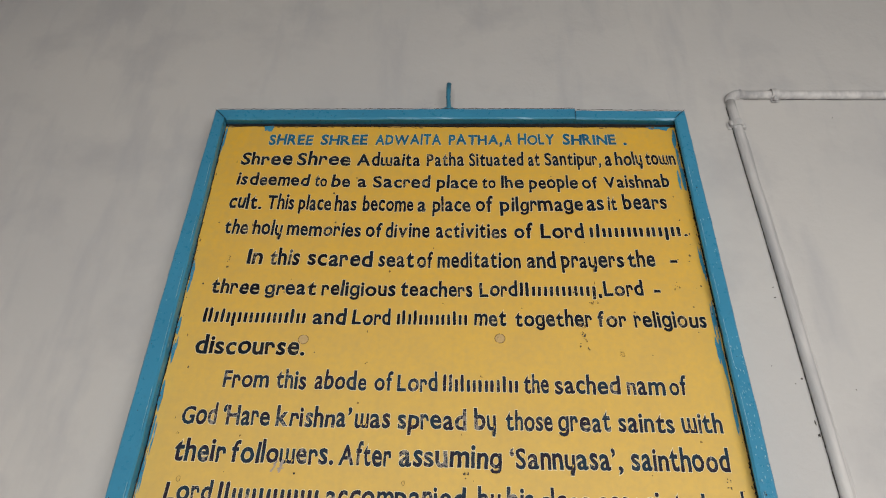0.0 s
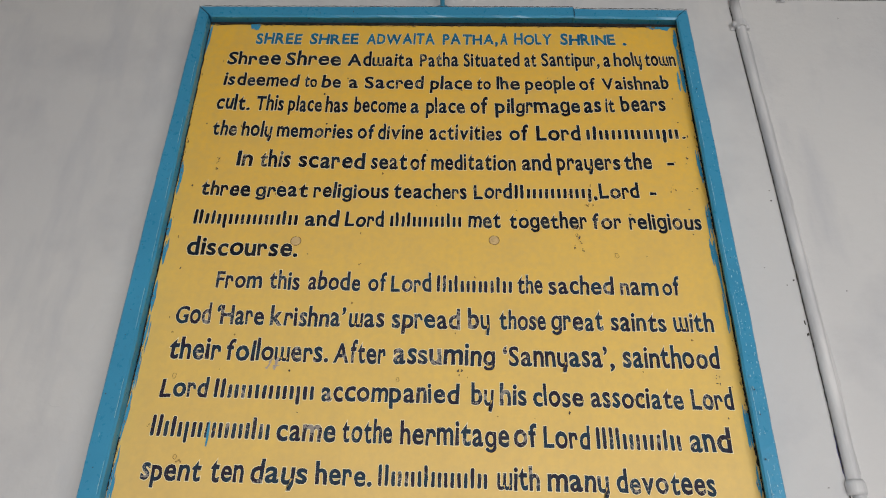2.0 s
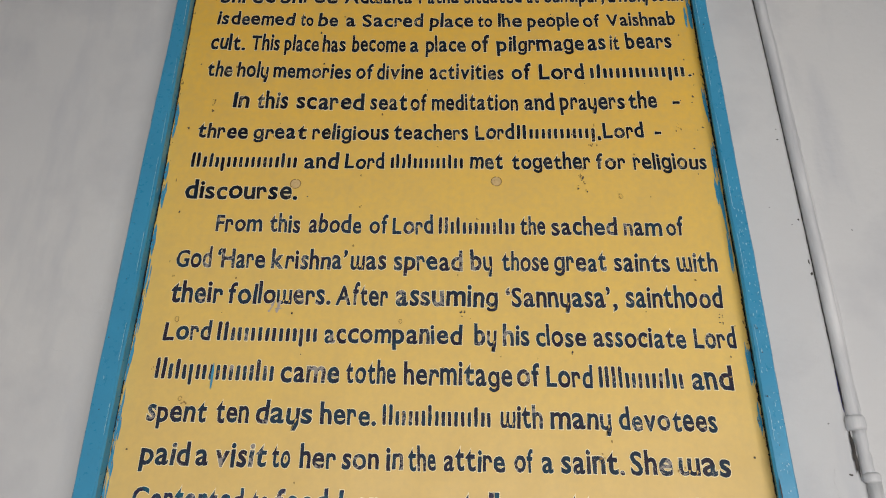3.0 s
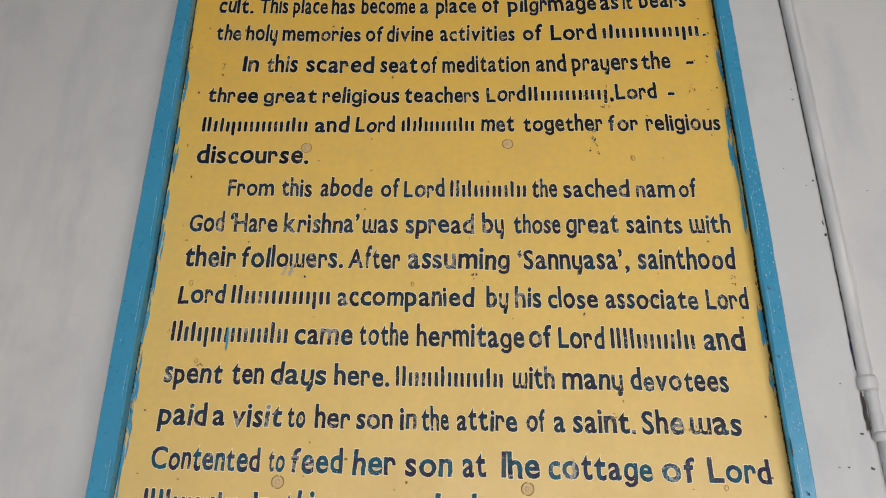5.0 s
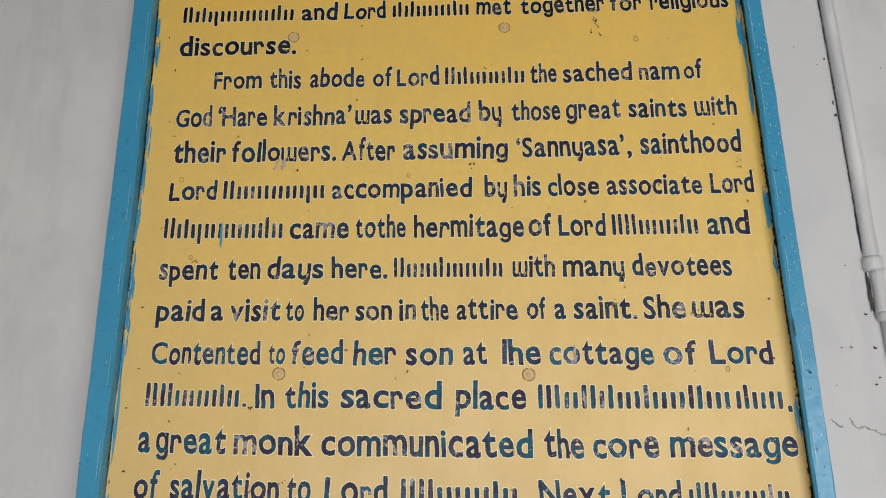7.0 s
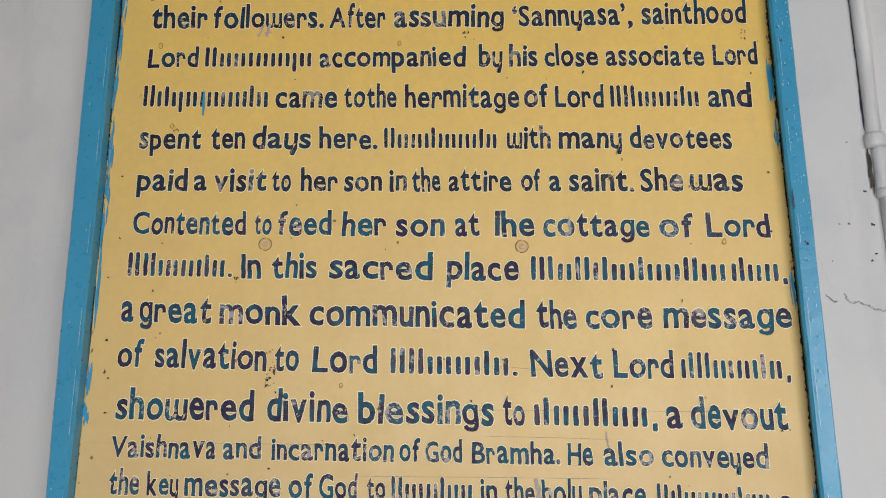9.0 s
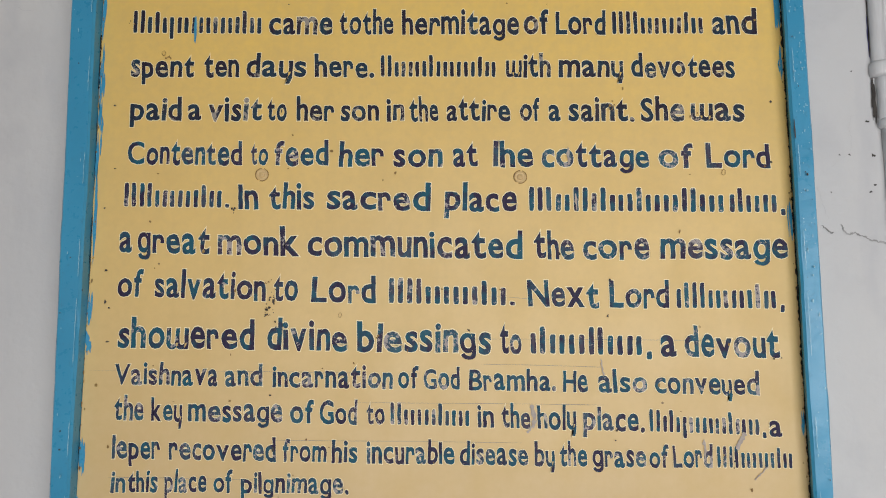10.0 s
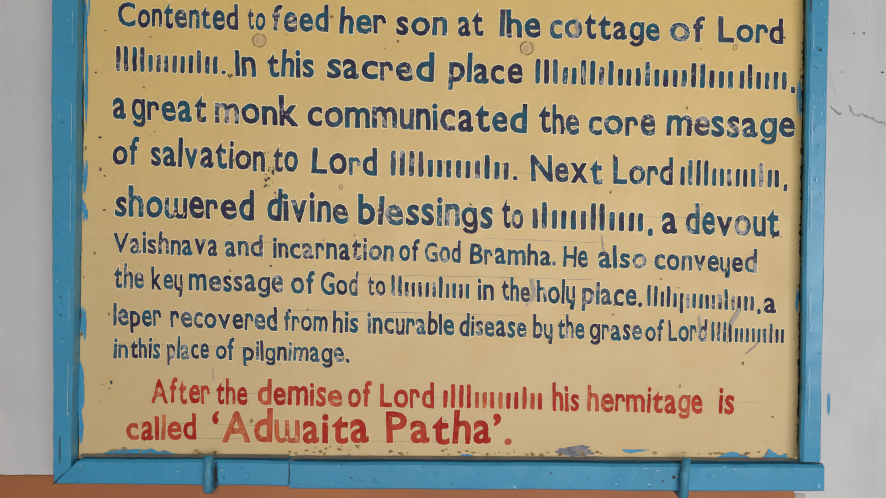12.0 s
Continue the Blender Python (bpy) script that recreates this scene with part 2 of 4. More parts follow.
def stroke(bm, x0, x1, z0, z1, y, seed, ragged="x"):
    """A ragged brush mark that fills x0..x1, z0..z1, uneven on its far side."""
    rng = random.Random(seed)
    n = 44
    a, b = [], []
    for k in range(n + 1):
        f = k / n
        end = min(1.0, 5 * f, 5 * (1 - f)) ** 0.6
        reach = end * (0.5 + 0.6 * noise.noise((f * 2.5, seed * 3.1, 0.3)) + 0.14 * noise.noise((f * 12, seed * 1.7, 5.3)))
        if ragged == "x":
            z = z0 + (z1 - z0) * f
            a.append(bm.verts.new((x0, y, z)))
            b.append(bm.verts.new((x0 + (x1 - x0) * max(0.04, reach), y, z)))
        else:
            x = x0 + (x1 - x0) * f
            a.append(bm.verts.new((x, y, z0)))
            b.append(bm.verts.new((x, y, z0 + (z1 - z0) * max(0.04, reach))))
    for k in range(n):
        f = bm.faces.new((a[k], b[k], b[k + 1], a[k + 1]))
    bm.normal_update()
    for f in bm.faces:
        if f.normal.y > 0:
            f.normal_flip()
    return bm


def ribbon(bm, points, width, y, seed, jitter=0.0003):
    """A thin crooked line on an upright face: crack, pencil line or scratch."""
    rng = random.Random(seed)
    fine = []
    for (xa, za), (xb, zb) in zip(points, points[1:]):
        for k in range(6):
            f = k / 6
            fine.append((xa + (xb - xa) * f + rng.uniform(-1, 1) * jitter, za + (zb - za) * f + rng.uniform(-1, 1) * jitter))
    fine.append(points[-1])
    prev = None
    for i, (x, z) in enumerate(fine):
        j, k = max(i - 1, 0), min(i + 1, len(fine) - 1)
        d = Vector((fine[k][0] - fine[j][0], fine[k][1] - fine[j][1])).normalized()
        w = width * rng.uniform(0.35, 1.0) * (0.3 if i in (0, len(fine) - 1) else 1) / 2
        cur = (bm.verts.new((x - d.y * w, y, z + d.x * w)), bm.verts.new((x + d.y * w, y, z - d.x * w)))
        if prev:
            bm.faces.new((prev[0], prev[1], cur[1], cur[0]))
        prev = cur
    bm.normal_update()
    for f in bm.faces:
        if f.normal.y > 0:
            f.normal_flip()
    return bm


# ---- the room ----
X0, X1, TOP = -2.4, 2.7, 3.35


def room_wall(name, x0, x1, y0, y1, z0, z1, label):
    return tagged(obj(name, box(bmesh.new(), x0, x1, y0, y1, z0, z1), plaster), label, "wall", kind="structure")


wall_north = room_wall("wall_north", X0 - 0.2, X1 + 0.2, WALL_Y, WALL_Y + 0.22, 0, TOP, "whitewashed plaster wall with a terracotta painted lower band")
room_wall("wall_west", X0 - 0.2, X0, SOUTH_Y, WALL_Y, 0, TOP, "plain whitewashed plaster side wall")
room_wall("wall_east", X1, X1 + 0.2, SOUTH_Y, WALL_Y, 0, TOP, "plain whitewashed plaster side wall")
bm = bmesh.new()
box(bm, X0 - 0.2, OPEN[0], SOUTH_Y - 0.2, SOUTH_Y, 0, TOP)
box(bm, OPEN[1], X1 + 0.2, SOUTH_Y - 0.2, SOUTH_Y, 0, TOP)
box(bm, OPEN[0], OPEN[1], SOUTH_Y - 0.2, SOUTH_Y, 0, OPEN[2])
box(bm, OPEN[0], OPEN[1], SOUTH_Y - 0.2, SOUTH_Y, OPEN[3], TOP)
tagged(obj("wall_south", bm, plaster), "whitewashed plaster wall with a wide open window", "wall", kind="structure")
# unseen floor and ceiling close the room, coloured dark to cut bounced light
tagged(obj("floor", box(bmesh.new(), X0 - 0.2, X1 + 0.2, SOUTH_Y - 0.2, WALL_Y + 0.22, -0.15, 0), cement), "plain dark red cement floor, unseen, dark to cut bounced light", "floor", kind="structure")
tagged(obj("ceiling", box(bmesh.new(), X0 - 0.2, X1 + 0.2, SOUTH_Y - 0.2, WALL_Y + 0.22, TOP, TOP + 0.15), dark_ceiling), "plain unseen ceiling, dark to cut bounced light", "ceiling", kind="structure")


def band(x0, x1, z, thick, wobble, seed):
    """A painted band up to an uneven top edge."""
    bm = bmesh.new()
    n = max(4, int((x1 - x0) / 0.012))
    cols = []
    for k in range(n + 1):
        x = x0 + (x1 - x0) * k / n
        top = z + wobble * noise.noise((x * 14, seed, 0)) + 0.5 * wobble * noise.noise((x * 60, seed, 4))
        cols.append([bm.verts.new(p) for p in ((x, WALL_Y - thick, 0.01), (x, WALL_Y - thick, top), (x, WALL_Y + 0.001, top + 0.001))])
    for a, b in zip(cols, cols[1:]):
        bm.faces.new((a[0], b[0], b[1], a[1]))
        bm.faces.new((a[1], b[1], b[2], a[2]))
    return bm


part("dado_paint", band(X0, 0.452, 1.2035, 0.0025, 0.0022, 1.0), terracotta, wall_north, "terracotta painted lower band")
part("dado_end", band(0.4535, 0.466, 1.184, 0.002, 0.002, 5.0), beige, wall_north, "beige end strip of the painted band")

# cracks, chips and marks on the plaster beside the sign
WY = WALL_Y - 0.0004
for pts, w in (
        ([(0.516, 1.680), (0.520, 1.671), (0.526, 1.666), (0.534, 1.668), (0.545, 1.663), (0.554, 1.658), (0.572, 1.654), (0.60, 1.656)], 0.0040),
        ([(0.492, 1.679), (0.502, 1.669), (0.507, 1.668)], 0.0028),
        ([(0.490, 1.728), (0.492, 1.718), (0.496, 1.700), (0.501, 1.686)], 0.0018),
        ([(0.490, 1.738), (0.494, 1.744), (0.511, 1.756), (0.536, 1.773), (0.538, 1.791)], 0.0010),
        ([(0.538, 1.791), (0.535, 1.807), (0.540, 1.822), (0.549, 1.824)], 0.0010),
        ([(-0.565, 1.985), (-0.556, 1.981), (-0.545, 1.980)], 0.0016)):
    part("crack", ribbon(bmesh.new(), pts, (0.75 if w > 0.002 else 0.42) * w, WY, len(pts) + int(w * 1e4), 0.0011), crack_grey if w > 0.002 else hairline_grey, wall_north, "hairline crack in the plaster")
rng = random.Random(4)
for x, z, w, h in ((0.560, 1.814, 0.007, 0.005), (0.544, 1.882, 0.004, 0.003), (0.564, 1.769, 0.008, 0.008), (0.564, 1.730, 0.006, 0.004), (0.558, 1.721, 0.006, 0.005), (0.507, 1.721, 0.004, 0.003),
                   (0.534, 1.770, 0.005, 0.004), (0.521, 1.770, 0.004, 0.003), (0.5665, 2.126, 0.005, 0.012), (0.5665, 2.107, 0.006, 0.010), (0.553, 2.190, 0.005, 0.004), (0.565, 2.199, 0.005, 0.006),
                   (0.644, 2.181, 0.004, 0.004), (0.523, 2.220, 0.004, 0.003), (0.560, 2.367, 0.004, 0.004), (0.559, 2.347, 0.005, 0.004), (-0.60, 1.62, 0.004, 0.004), (0.775, 2.77, 0.004, 0.004), (-0.562, 1.51, 0.003, 0.002)):
    part("chip", blot(bmesh.new(), x, z, 0.6 * w, 0.6 * h, WY, rng.random(), 9, 0.5), grime_shade, wall_north, "small dark chip in the plaster")
part("paint_mark", blot(bmesh.new(), 0.4955, 1.299, 0.0045, 0.030, WY, 8, 16, 0.12), blue_paint, wall_north, "blue brush mark on the plaster")
part("paint_mark", blot(bmesh.new(), 0.5695, 1.928, 0.0036, 0.056, WY, 9, 18, 0.3), violet, wall_north, "violet blue paint mark beside the conduit")

rng = random.Random(6)
for k in range(14):
    x, z = -0.035 + rng.gauss(0, 0.018), 2.80 + rng.gauss(0, 0.006)
    part("smudge", blot(bmesh.new(), x, z, rng.uniform(0.003, 0.010), rng.uniform(0.001, 0.003), WY - 0.00002 * k, rng.random(), 9, 0.5), smudge, wall_north, "faint violet grey smudge")

# ---- the conduit ----
PX, PY, PR = 0.5780, WALL_Y - 0.0048, 0.0092
PZ = 2.8305
conduit = tagged(new("conduit_pipe"), "whitewashed plastic conduit fixed along the plaster wall", "pipe")
conduit.location = (PX, WALL_Y, 0.0)
CY = PY - WALL_Y


def run(points, radius, name, label="", sides=16):
    return smooth(part(name, tube(bmesh.new(), points, radius, sides), pvc, conduit, label))


def pipe_x(z):
    """How far the upright pipe strays sideways at a height."""
    return 0.003 * noise.noise((z, 2.0, 0)) + 0.0032 * math.sin(math.pi * min(1.0, max(0.0, (PZ - z) / (PZ - 1.87))))


run([(pipe_x(z), CY, z) for z in [1.885 + (PZ - 1.905) * k / 30 for k in range(31)]], PR, "vertical_pipe")
run([(0.02 * (1 - math.cos(a)), CY, PZ - 0.02 + 0.02 * math.sin(a)) for a in [math.pi / 2 * k / 8 for k in range(9)]], PR * 1.1, "elbow", "bent elbow with thick whitewash")
run([(0.02 + (X1 - PX - 0.02) * k / 30, CY, PZ + 0.0012 * noise.noise((k * 0.7, 3, 0))) for k in range(31)], PR, "horizontal_pipe")
run([(0.001, CY, 1.872), (0.001, CY, 1.876), (0.001, CY, 1.888), (0.001, CY, 1.892)], [PR * 1.25, PR * 1.42, PR * 1.42, PR * 1.2], "coupling", "raised collar of the coupling")
run([(0.004 + 0.0015 * noise.noise((k * 1.3, 0, 1)), CY + 0.002, 1.812 + 0.06 * k / 9) for k in range(10)], [PR * (0.95 + 0.18 * noise.noise((k * 1.9, 5, 2))) for k in range(10)], "coupling", "broken, plaster-smeared length of the coupling")
run([(0.006, CY, 1.803), (0.006, CY, 1.806), (0.006, CY, 1.813), (0.006, CY, 1.816)], [PR * 1.05, PR * 1.25, PR * 1.25, PR * 1.05], "coupling")
run([(0.007 + 0.002 * noise.noise((k * 0.5, 8, 0)), CY, 0.02 + 1.785 * k / 30) for k in range(31)], PR, "vertical_pipe")
# flat dark patch painted for the shade where the broken coupling stands off
part("gap", blot(bmesh.new(), -0.0085, 1.842, 0.006, 0.060, -0.002, 21, 22, 0.35), grime_shade, conduit, "dark patch painted for the gap beside the broken coupling")


# dark lines painted for the shade in the crevice between pipe and wall
part("crevice_shade", ribbon(bmesh.new(), [(-PR - 0.0002 + pipe_x(z), z) for z in [1.90 + 0.03 * k for k in range(31)]], 0.0019, -0.0012, 300), grime_shade, conduit, "painted shade line beside the pipe")
part("crevice_shade", ribbon(bmesh.new(), [(x, PZ - PR - 0.0005 - 0.0006 * noise.noise((x * 9, 1, 0))) for x in [0.03 + 0.03 * k for k in range(24)]], 0.0019, -0.0012, 340), grime_shade, conduit, "painted shade line under the pipe")


def fillet(z0, z1, wall_side, reach, seed):
    """Whitewash plastered between the pipe and the wall, its thin edge uneven."""
    bm = bmesh.new()
    n, rows = round((z1 - z0) / 0.012), []
    for k in range(n + 1):
        z = z0 + (z1 - z0) * k / n
        w = reach * (1 + 0.35 * noise.noise((z * 9, seed, 0)) + 0.2 * noise.noise((z * 45, seed, 2)))
        c = pipe_x(z)
        row = []
        for i in range(6):
            f = i / 5
            a = math.radians(60 - 60 * f)
            x, y = PR * math.cos(a) + (w - PR * 0.5) * f * f, CY - PR * math.sin(a) * (1 - f) ** 0.5
            y = y * (1 - f) - 0.0004 * f - 0.0015 * math.sin(math.pi * f)
            row.append(bm.verts.new((c + wall_side * x, y + 0.0004 * noise.noise((z * 60, i, seed)), z)))
        rows.append(row)
    for a, b in zip(rows, rows[1:]):
        for i in range(5):
            bm.faces.new((a[i], a[i + 1], b[i + 1], b[i]))
    bmesh.ops.recalc_face_normals(bm, faces=bm.faces)
    if sum(f.normal.y for f in bm.faces) > 0:
        bmesh.ops.reverse_faces(bm, faces=bm.faces)
    return smooth(part("whitewash_fillet", bm, pvc, conduit, "thick whitewash run between pipe and wall"))


fillet(1.90, 2.73, 1, 0.0105, 4.0)


def clip(x, z, upright):
    bm = bmesh.new()
    arc = []
    for k in range(9):
        a = math.pi * k / 8
        s, d = math.cos(a) * PR * 1.22, -math.sin(a) * PR * 1.22 + CY
        arc.append((s, min(d, -0.0005)))
    arc = [(PR * 1.9, -0.001), (PR * 1.25, -0.001)] + arc + [(-PR * 1.25, -0.001), (-PR * 1.9, -0.001)]
    rows = []
    for w in (-0.008, 0.008):
        for off in (0.0, 0.0018):
            rows.append([bm.verts.new((x + s * (1 + off * 30), d - off, z + w) if upright else (x + w, d - off, z + s * (1 + off * 30))) for s, d in arc])
    order = (0, 1, 3, 2)
    for i in range(4):
        r, q = rows[order[i]], rows[order[(i + 1) % 4]]
        for k in range(len(arc) - 1):
            bm.faces.new((r[k], r[k + 1], q[k + 1], q[k]))
    bmesh.ops.recalc_face_normals(bm, faces=bm.faces)
    return part("saddle_clip", bm, pvc, conduit, "paint-clogged saddle clip")


clip(0.094, PZ, False)
clip(0.0, 2.744, True)
clip(1.1, PZ, False)
clip(0.006, 1.0, True)
# lumps of whitewash on the clips and elbow
for x, z, r in ((0.092, PZ - 0.012, 0.0045), (0.098, PZ + 0.009, 0.004), (-0.012, 2.746, 0.0045), (-0.006, 2.736, 0.004), (0.010, 2.738, 0.004), (0.024, PZ + 0.006, 0.004)):
    bm = bmesh.new()
    bmesh.ops.create_icosphere(bm, subdivisions=2, radius=r)
    for v in bm.verts:
        v.co *= 1 + 0.6 * noise.noise(v.co * 320 + Vector((x * 50, z * 30, 0)))
        v.co.z *= 1.5
        v.co += Vector((x, CY - 0.004, z))
    smooth(part("paint_lump", bm, pvc, conduit))

# ---- the sign ----
BASE = 1.209
sign = tagged(new("sign_board"), "tall yellow notice board with dark lettering in a blue wooden frame", "sign board")
sign.location = (0, 0, BASE)
FRONT, BACK = -0.020, 0.016


def rail(name, start, end, inward, width, mitre0, mitre1, front, seed, label="", undercut=-0.0015, bulge=0.0, bow=0.0):
    """A frame rail from start to end (x, z) along its outer edge; inward is the unit step towards the board."""
    s, e, n_in = Vector(start), Vector(end), Vector(inward)
    axis = (e - s).normalized()
    length = (e - s).length
    prof = [(0.0, BACK), (0.0, front + 0.003), (0.0025, front), (width - 0.004, front + 0.0005), (width - 0.0012, front + 0.0035), (width - undercut, BACK)]
    n = max(8, int(length / 0.02))
    bm = bmesh.new()
    rings = []
    for k in range(n + 1):
        f = k / n
        ring = []
        for i, (w, d) in enumerate(prof):
            w += (bulge if i > 2 else -bow) * math.sin(math.pi * f)
            a0, a1 = mitre0 * w, length - mitre1 * w
            along = a0 + (a1 - a0) * f
            p = s + axis * along
            q = noise.noise((along * 9, seed, i * 0.2)) * 0.0011 + noise.noise((along * 55, seed + 5, i * 0.7)) * 0.0007
            dd = d + (noise.noise((along * 40, seed + 9, i * 0.9)) * 0.0006 if d < 0 else 0)
            p = p + n_in * (w + (q if 0 < i < 5 else q * 0.6))
            ring.append(bm.verts.new((p.x, dd, p.y - BASE)))
        rings.append(ring)
    m = len(prof)
    for a, b in zip(rings, rings[1:]):
        for i in range(m):
            bm.faces.new((a[i], a[(i + 1) % m], b[(i + 1) % m], b[i]))
    bm.faces.new(rings[0])
    bm.faces.new(rings[-1][::-1])
    bmesh.ops.recalc_face_normals(bm, faces=bm.faces)
    return part(name, bm, blue_paint, sign, label)


RW = 0.0245
rail("frame_rail", (-0.460, 2.7355), (-0.460, 1.2095), (1, 0), 0.0215, 1, 1, FRONT, 1.0, undercut=0.002, bulge=0.0078, bow=0.0030)
rail("frame_rail", (0.460, 2.7355), (0.4575, 1.2415), (-1, 0), 0.0245, 1, 0, FRONT, 2.0, undercut=0.0115, bow=0.0020)
rail("frame_rail", (-0.459, 2.737), (0.247, 2.7405), (0, -1), 0.0275, 1, 0, FRONT, 3.0, undercut=0.011)
rail("frame_rail", (0.2475, 2.737), (0.459, 2.7355), (0, -1), RW, 0, 1, FRONT + 0.001, 4.0, undercut=0.011)
rail("frame_rail", (-0.459, 1.2100), (-0.179, 1.2090), (0, 1), 0.0315, 1, 0, FRONT + 0.001, 5.0)
rail("frame_rail", (-0.1785, 1.2065), (0.461, 1.2055), (0, 1), 0.0335, 0, 0, FRONT - 0.001, 6.0)

# the board: a thin sheet, its edge short of the rail on one side
bm = bmesh.new()
PXL, PXR, PZB, PZT = -0.4405, 0.4390, 1.236 - BASE, 2.7080 - BASE


def left_edge(z):
    """Where the sheet meets the rail, at a height above the floor."""
    return -0.4405 + 0.0078 * math.sin(math.pi * min(1.0, max(0.0, (2.732 - z) / 1.52))) + 0.0005 + max(0.0, (0.0014 if z > 1.95 else 0.0) + 0.003 * noise.noise((z * 7, 8, 0)) + 0.0014 * noise.noise((z * 40, 8, 3)))


nx, nz = 60, 150
grid = []
for j in range(nz + 1):
    row = []
    for i in range(nx + 1):
        x, z = PXL + (PXR - PXL) * i / nx, PZB + (PZT - PZB) * j / nz
        if i == 0:
            x = left_edge(z + BASE)
        if j == nz:
            z += 0.0016 * noise.noise((x * 25, 2, 9))
        if i == nx:
            x += 0.0012 * noise.noise((z * 12, 1, 0)) + 0.0016 * noise.noise((z * 60, 3, 0)) + 0.0018 * max(0.0, z - 0.9)
        row.append(bm.verts.new((x, 0.0, z)))
    grid.append(row)
for j in range(nz):
    for i in range(nx):
        bm.faces.new((grid[j][i], grid[j][i + 1], grid[j + 1][i + 1], grid[j + 1][i]))
edge = [e for e in bm.edges if e.is_boundary]
ext = bmesh.ops.extrude_edge_only(bm, edges=edge)["geom"]
for v in ext:
    if isinstance(v, bmesh.types.BMVert):
        v.co.y = 0.0011
panel = part("panel", bm, yellow, sign, "yellow enamelled sheet, less saturated and stained lower down")
# black sheet added behind the panel, painting the shade seen in the gap
part("backing", box(bmesh.new(), -0.450, 0.4565, 0.0014, 0.008, 0.022, 1.5245), gap_black, sign, "black sheet added for the shade in the gap")
# dust along the ledge of the lower rail
bm = bmesh.new()
for x0, x1 in ((-0.434, -0.182), (-0.176, 0.433)):
    n = 40
    top = (1.2415 if x0 < -0.2 else 1.2405) - BASE
    va = [[bm.verts.new((x0 + (x1 - x0) * k / n, y + (0.002 * noise.noise((k * 0.6, 2, 0)) if y < -0.01 else 0), top + 0.0006 + 0.0006 * noise.noise((k * 0.9, y * 90, 0)))) for y in (-0.0145, -0.0008)] for k in range(n + 1)]
    for a, b in zip(va, va[1:]):
        bm.faces.new((a[0], b[0], b[1], a[1]))
part("ledge_dust", bm, ledge_dirt, sign, "dust lying on the lower rail")

# domed screws with washers
for x, z in ((-0.2235, 2.241), (0.090, 2.246), (-0.2215, 1.7445), (0.1025, 1.738)):
    bm = bmesh.new()
    n = 20
    rings = []
    for r, d in ((0.0075, 0.0), (0.0072, 0.0011), (0.0062, 0.0014), (0.0055, 0.0006), (0.0038, 0.0006), (0.0033, 0.0022), (0.0016, 0.0028), (0.0010, 0.0016)):
        rings.append([bm.verts.new((r * math.cos(2 * math.pi * k / n), -d, r * math.sin(2 * math.pi * k / n))) for k in range(n)])
    for a, b in zip(rings, rings[1:]):
        for k in range(n):
            bm.faces.new((a[k], a[(k + 1) % n], b[(k + 1) % n], b[k]))
    bm.faces.new(rings[-1])
    s = part("screw", bm, yellow, panel, "yellow-painted screw with washer")
    s.location = (x, 0, z - BASE)
    bm = bmesh.new()
    ring = [[bm.verts.new((r * math.cos(2 * math.pi * k / n), 0, r * math.sin(2 * math.pi * k / n))) for k in range(n)] for r in (0.0076, 0.0087)]
    for k in range(n):
        if k % 9 != 4:
            bm.faces.new((ring[0][k], ring[0][(k + 1) % n], ring[1][(k + 1) % n], ring[1][k]))
    s = part("dark_ring", bm, rust, panel, "dark ring round the washer")
    s.location = (x, -0.0005, z - BASE)

# hanging ring on the top rail
bm = bmesh.new()
tube(bm, [(0.017 * math.cos(a), 0.004, 2.747 - BASE + 0.017 * math.sin(a)) for a in [2 * math.pi * k / 28 for k in range(29)]], 0.0032, 10)
smooth(part("hanging_ring", bm, iron, sign, "blue-painted iron ring"))


# ---- wall hooks ----
def wall_hook(points, radius, label, squash=1.0):
    o = Vector(points[0])
    h = tagged(obj("wall_hook", tube(bmesh.new(), [Vector(p) - o for p in points], [radius * (1 + 0.3 * noise.noise((k * 0.9, radius * 900, points[0][0]))) for k in range(len(points))], 12, squash), iron), label, "hook", "hooks that carry the sign")
    h.location = o
    return smooth(h)


def bend(points, n=6):
    """Points with their inner corners rounded."""
    out = [Vector(points[0])]
    for a, b, c in zip(points, points[1:], points[2:]):
        a, b, c = Vector(a), Vector(b), Vector(c)
        r = min(0.008, (a - b).length / 2.2, (c - b).length / 2.2)
        p, q = b + (a - b).normalized() * r, b + (c - b).normalized() * r
        for k in range(n + 1):
            f = k / n
            out.append(p * (1 - f) ** 2 + b * 2 * f * (1 - f) + q * f ** 2)
    return out + [Vector(points[-1])]


wall_hook(bend([(0.001, WALL_Y + 0.02, 2.757), (0.001, 0.004, 2.757), (-0.001, 0.003, 2.80), (0.0, 0.002, 2.832)]), 0.0048, "blue-painted iron hook turned up through the hanging ring")
wall_hook(bend([(-0.274, WALL_Y + 0.02, 1.2062), (-0.274, FRONT - 0.0055, 1.2055), (-0.274, FRONT - 0.0055, 1.225), (-0.2735, FRONT - 0.004, 1.2475)]), 0.0056, "blue-painted iron hook under the lower frame rail")
wall_hook(bend([(0.291, WALL_Y + 0.02, 1.2025), (0.290, FRONT - 0.0075, 1.202), (0.290, FRONT - 0.0075, 1.225), (0.2935, FRONT - 0.0055, 1.2475)]), 0.0056, "blue-painted iron hook under the lower frame rail")

# ---- lettering ----
GLYPHS = {}
# the painter's forms: a single-storey g, curled quotes, a rounded w, a y like a tailed u, an r with a drooping arm
WRITTEN = {"g": ("\u0261", 0.82), "'": ("\u2019", 1.0), "`": ("\u2018", 1.0), "w": ("\u026f", 0.83), "y": ("\u0265", 0.83), "r": ("n", 1.0)}


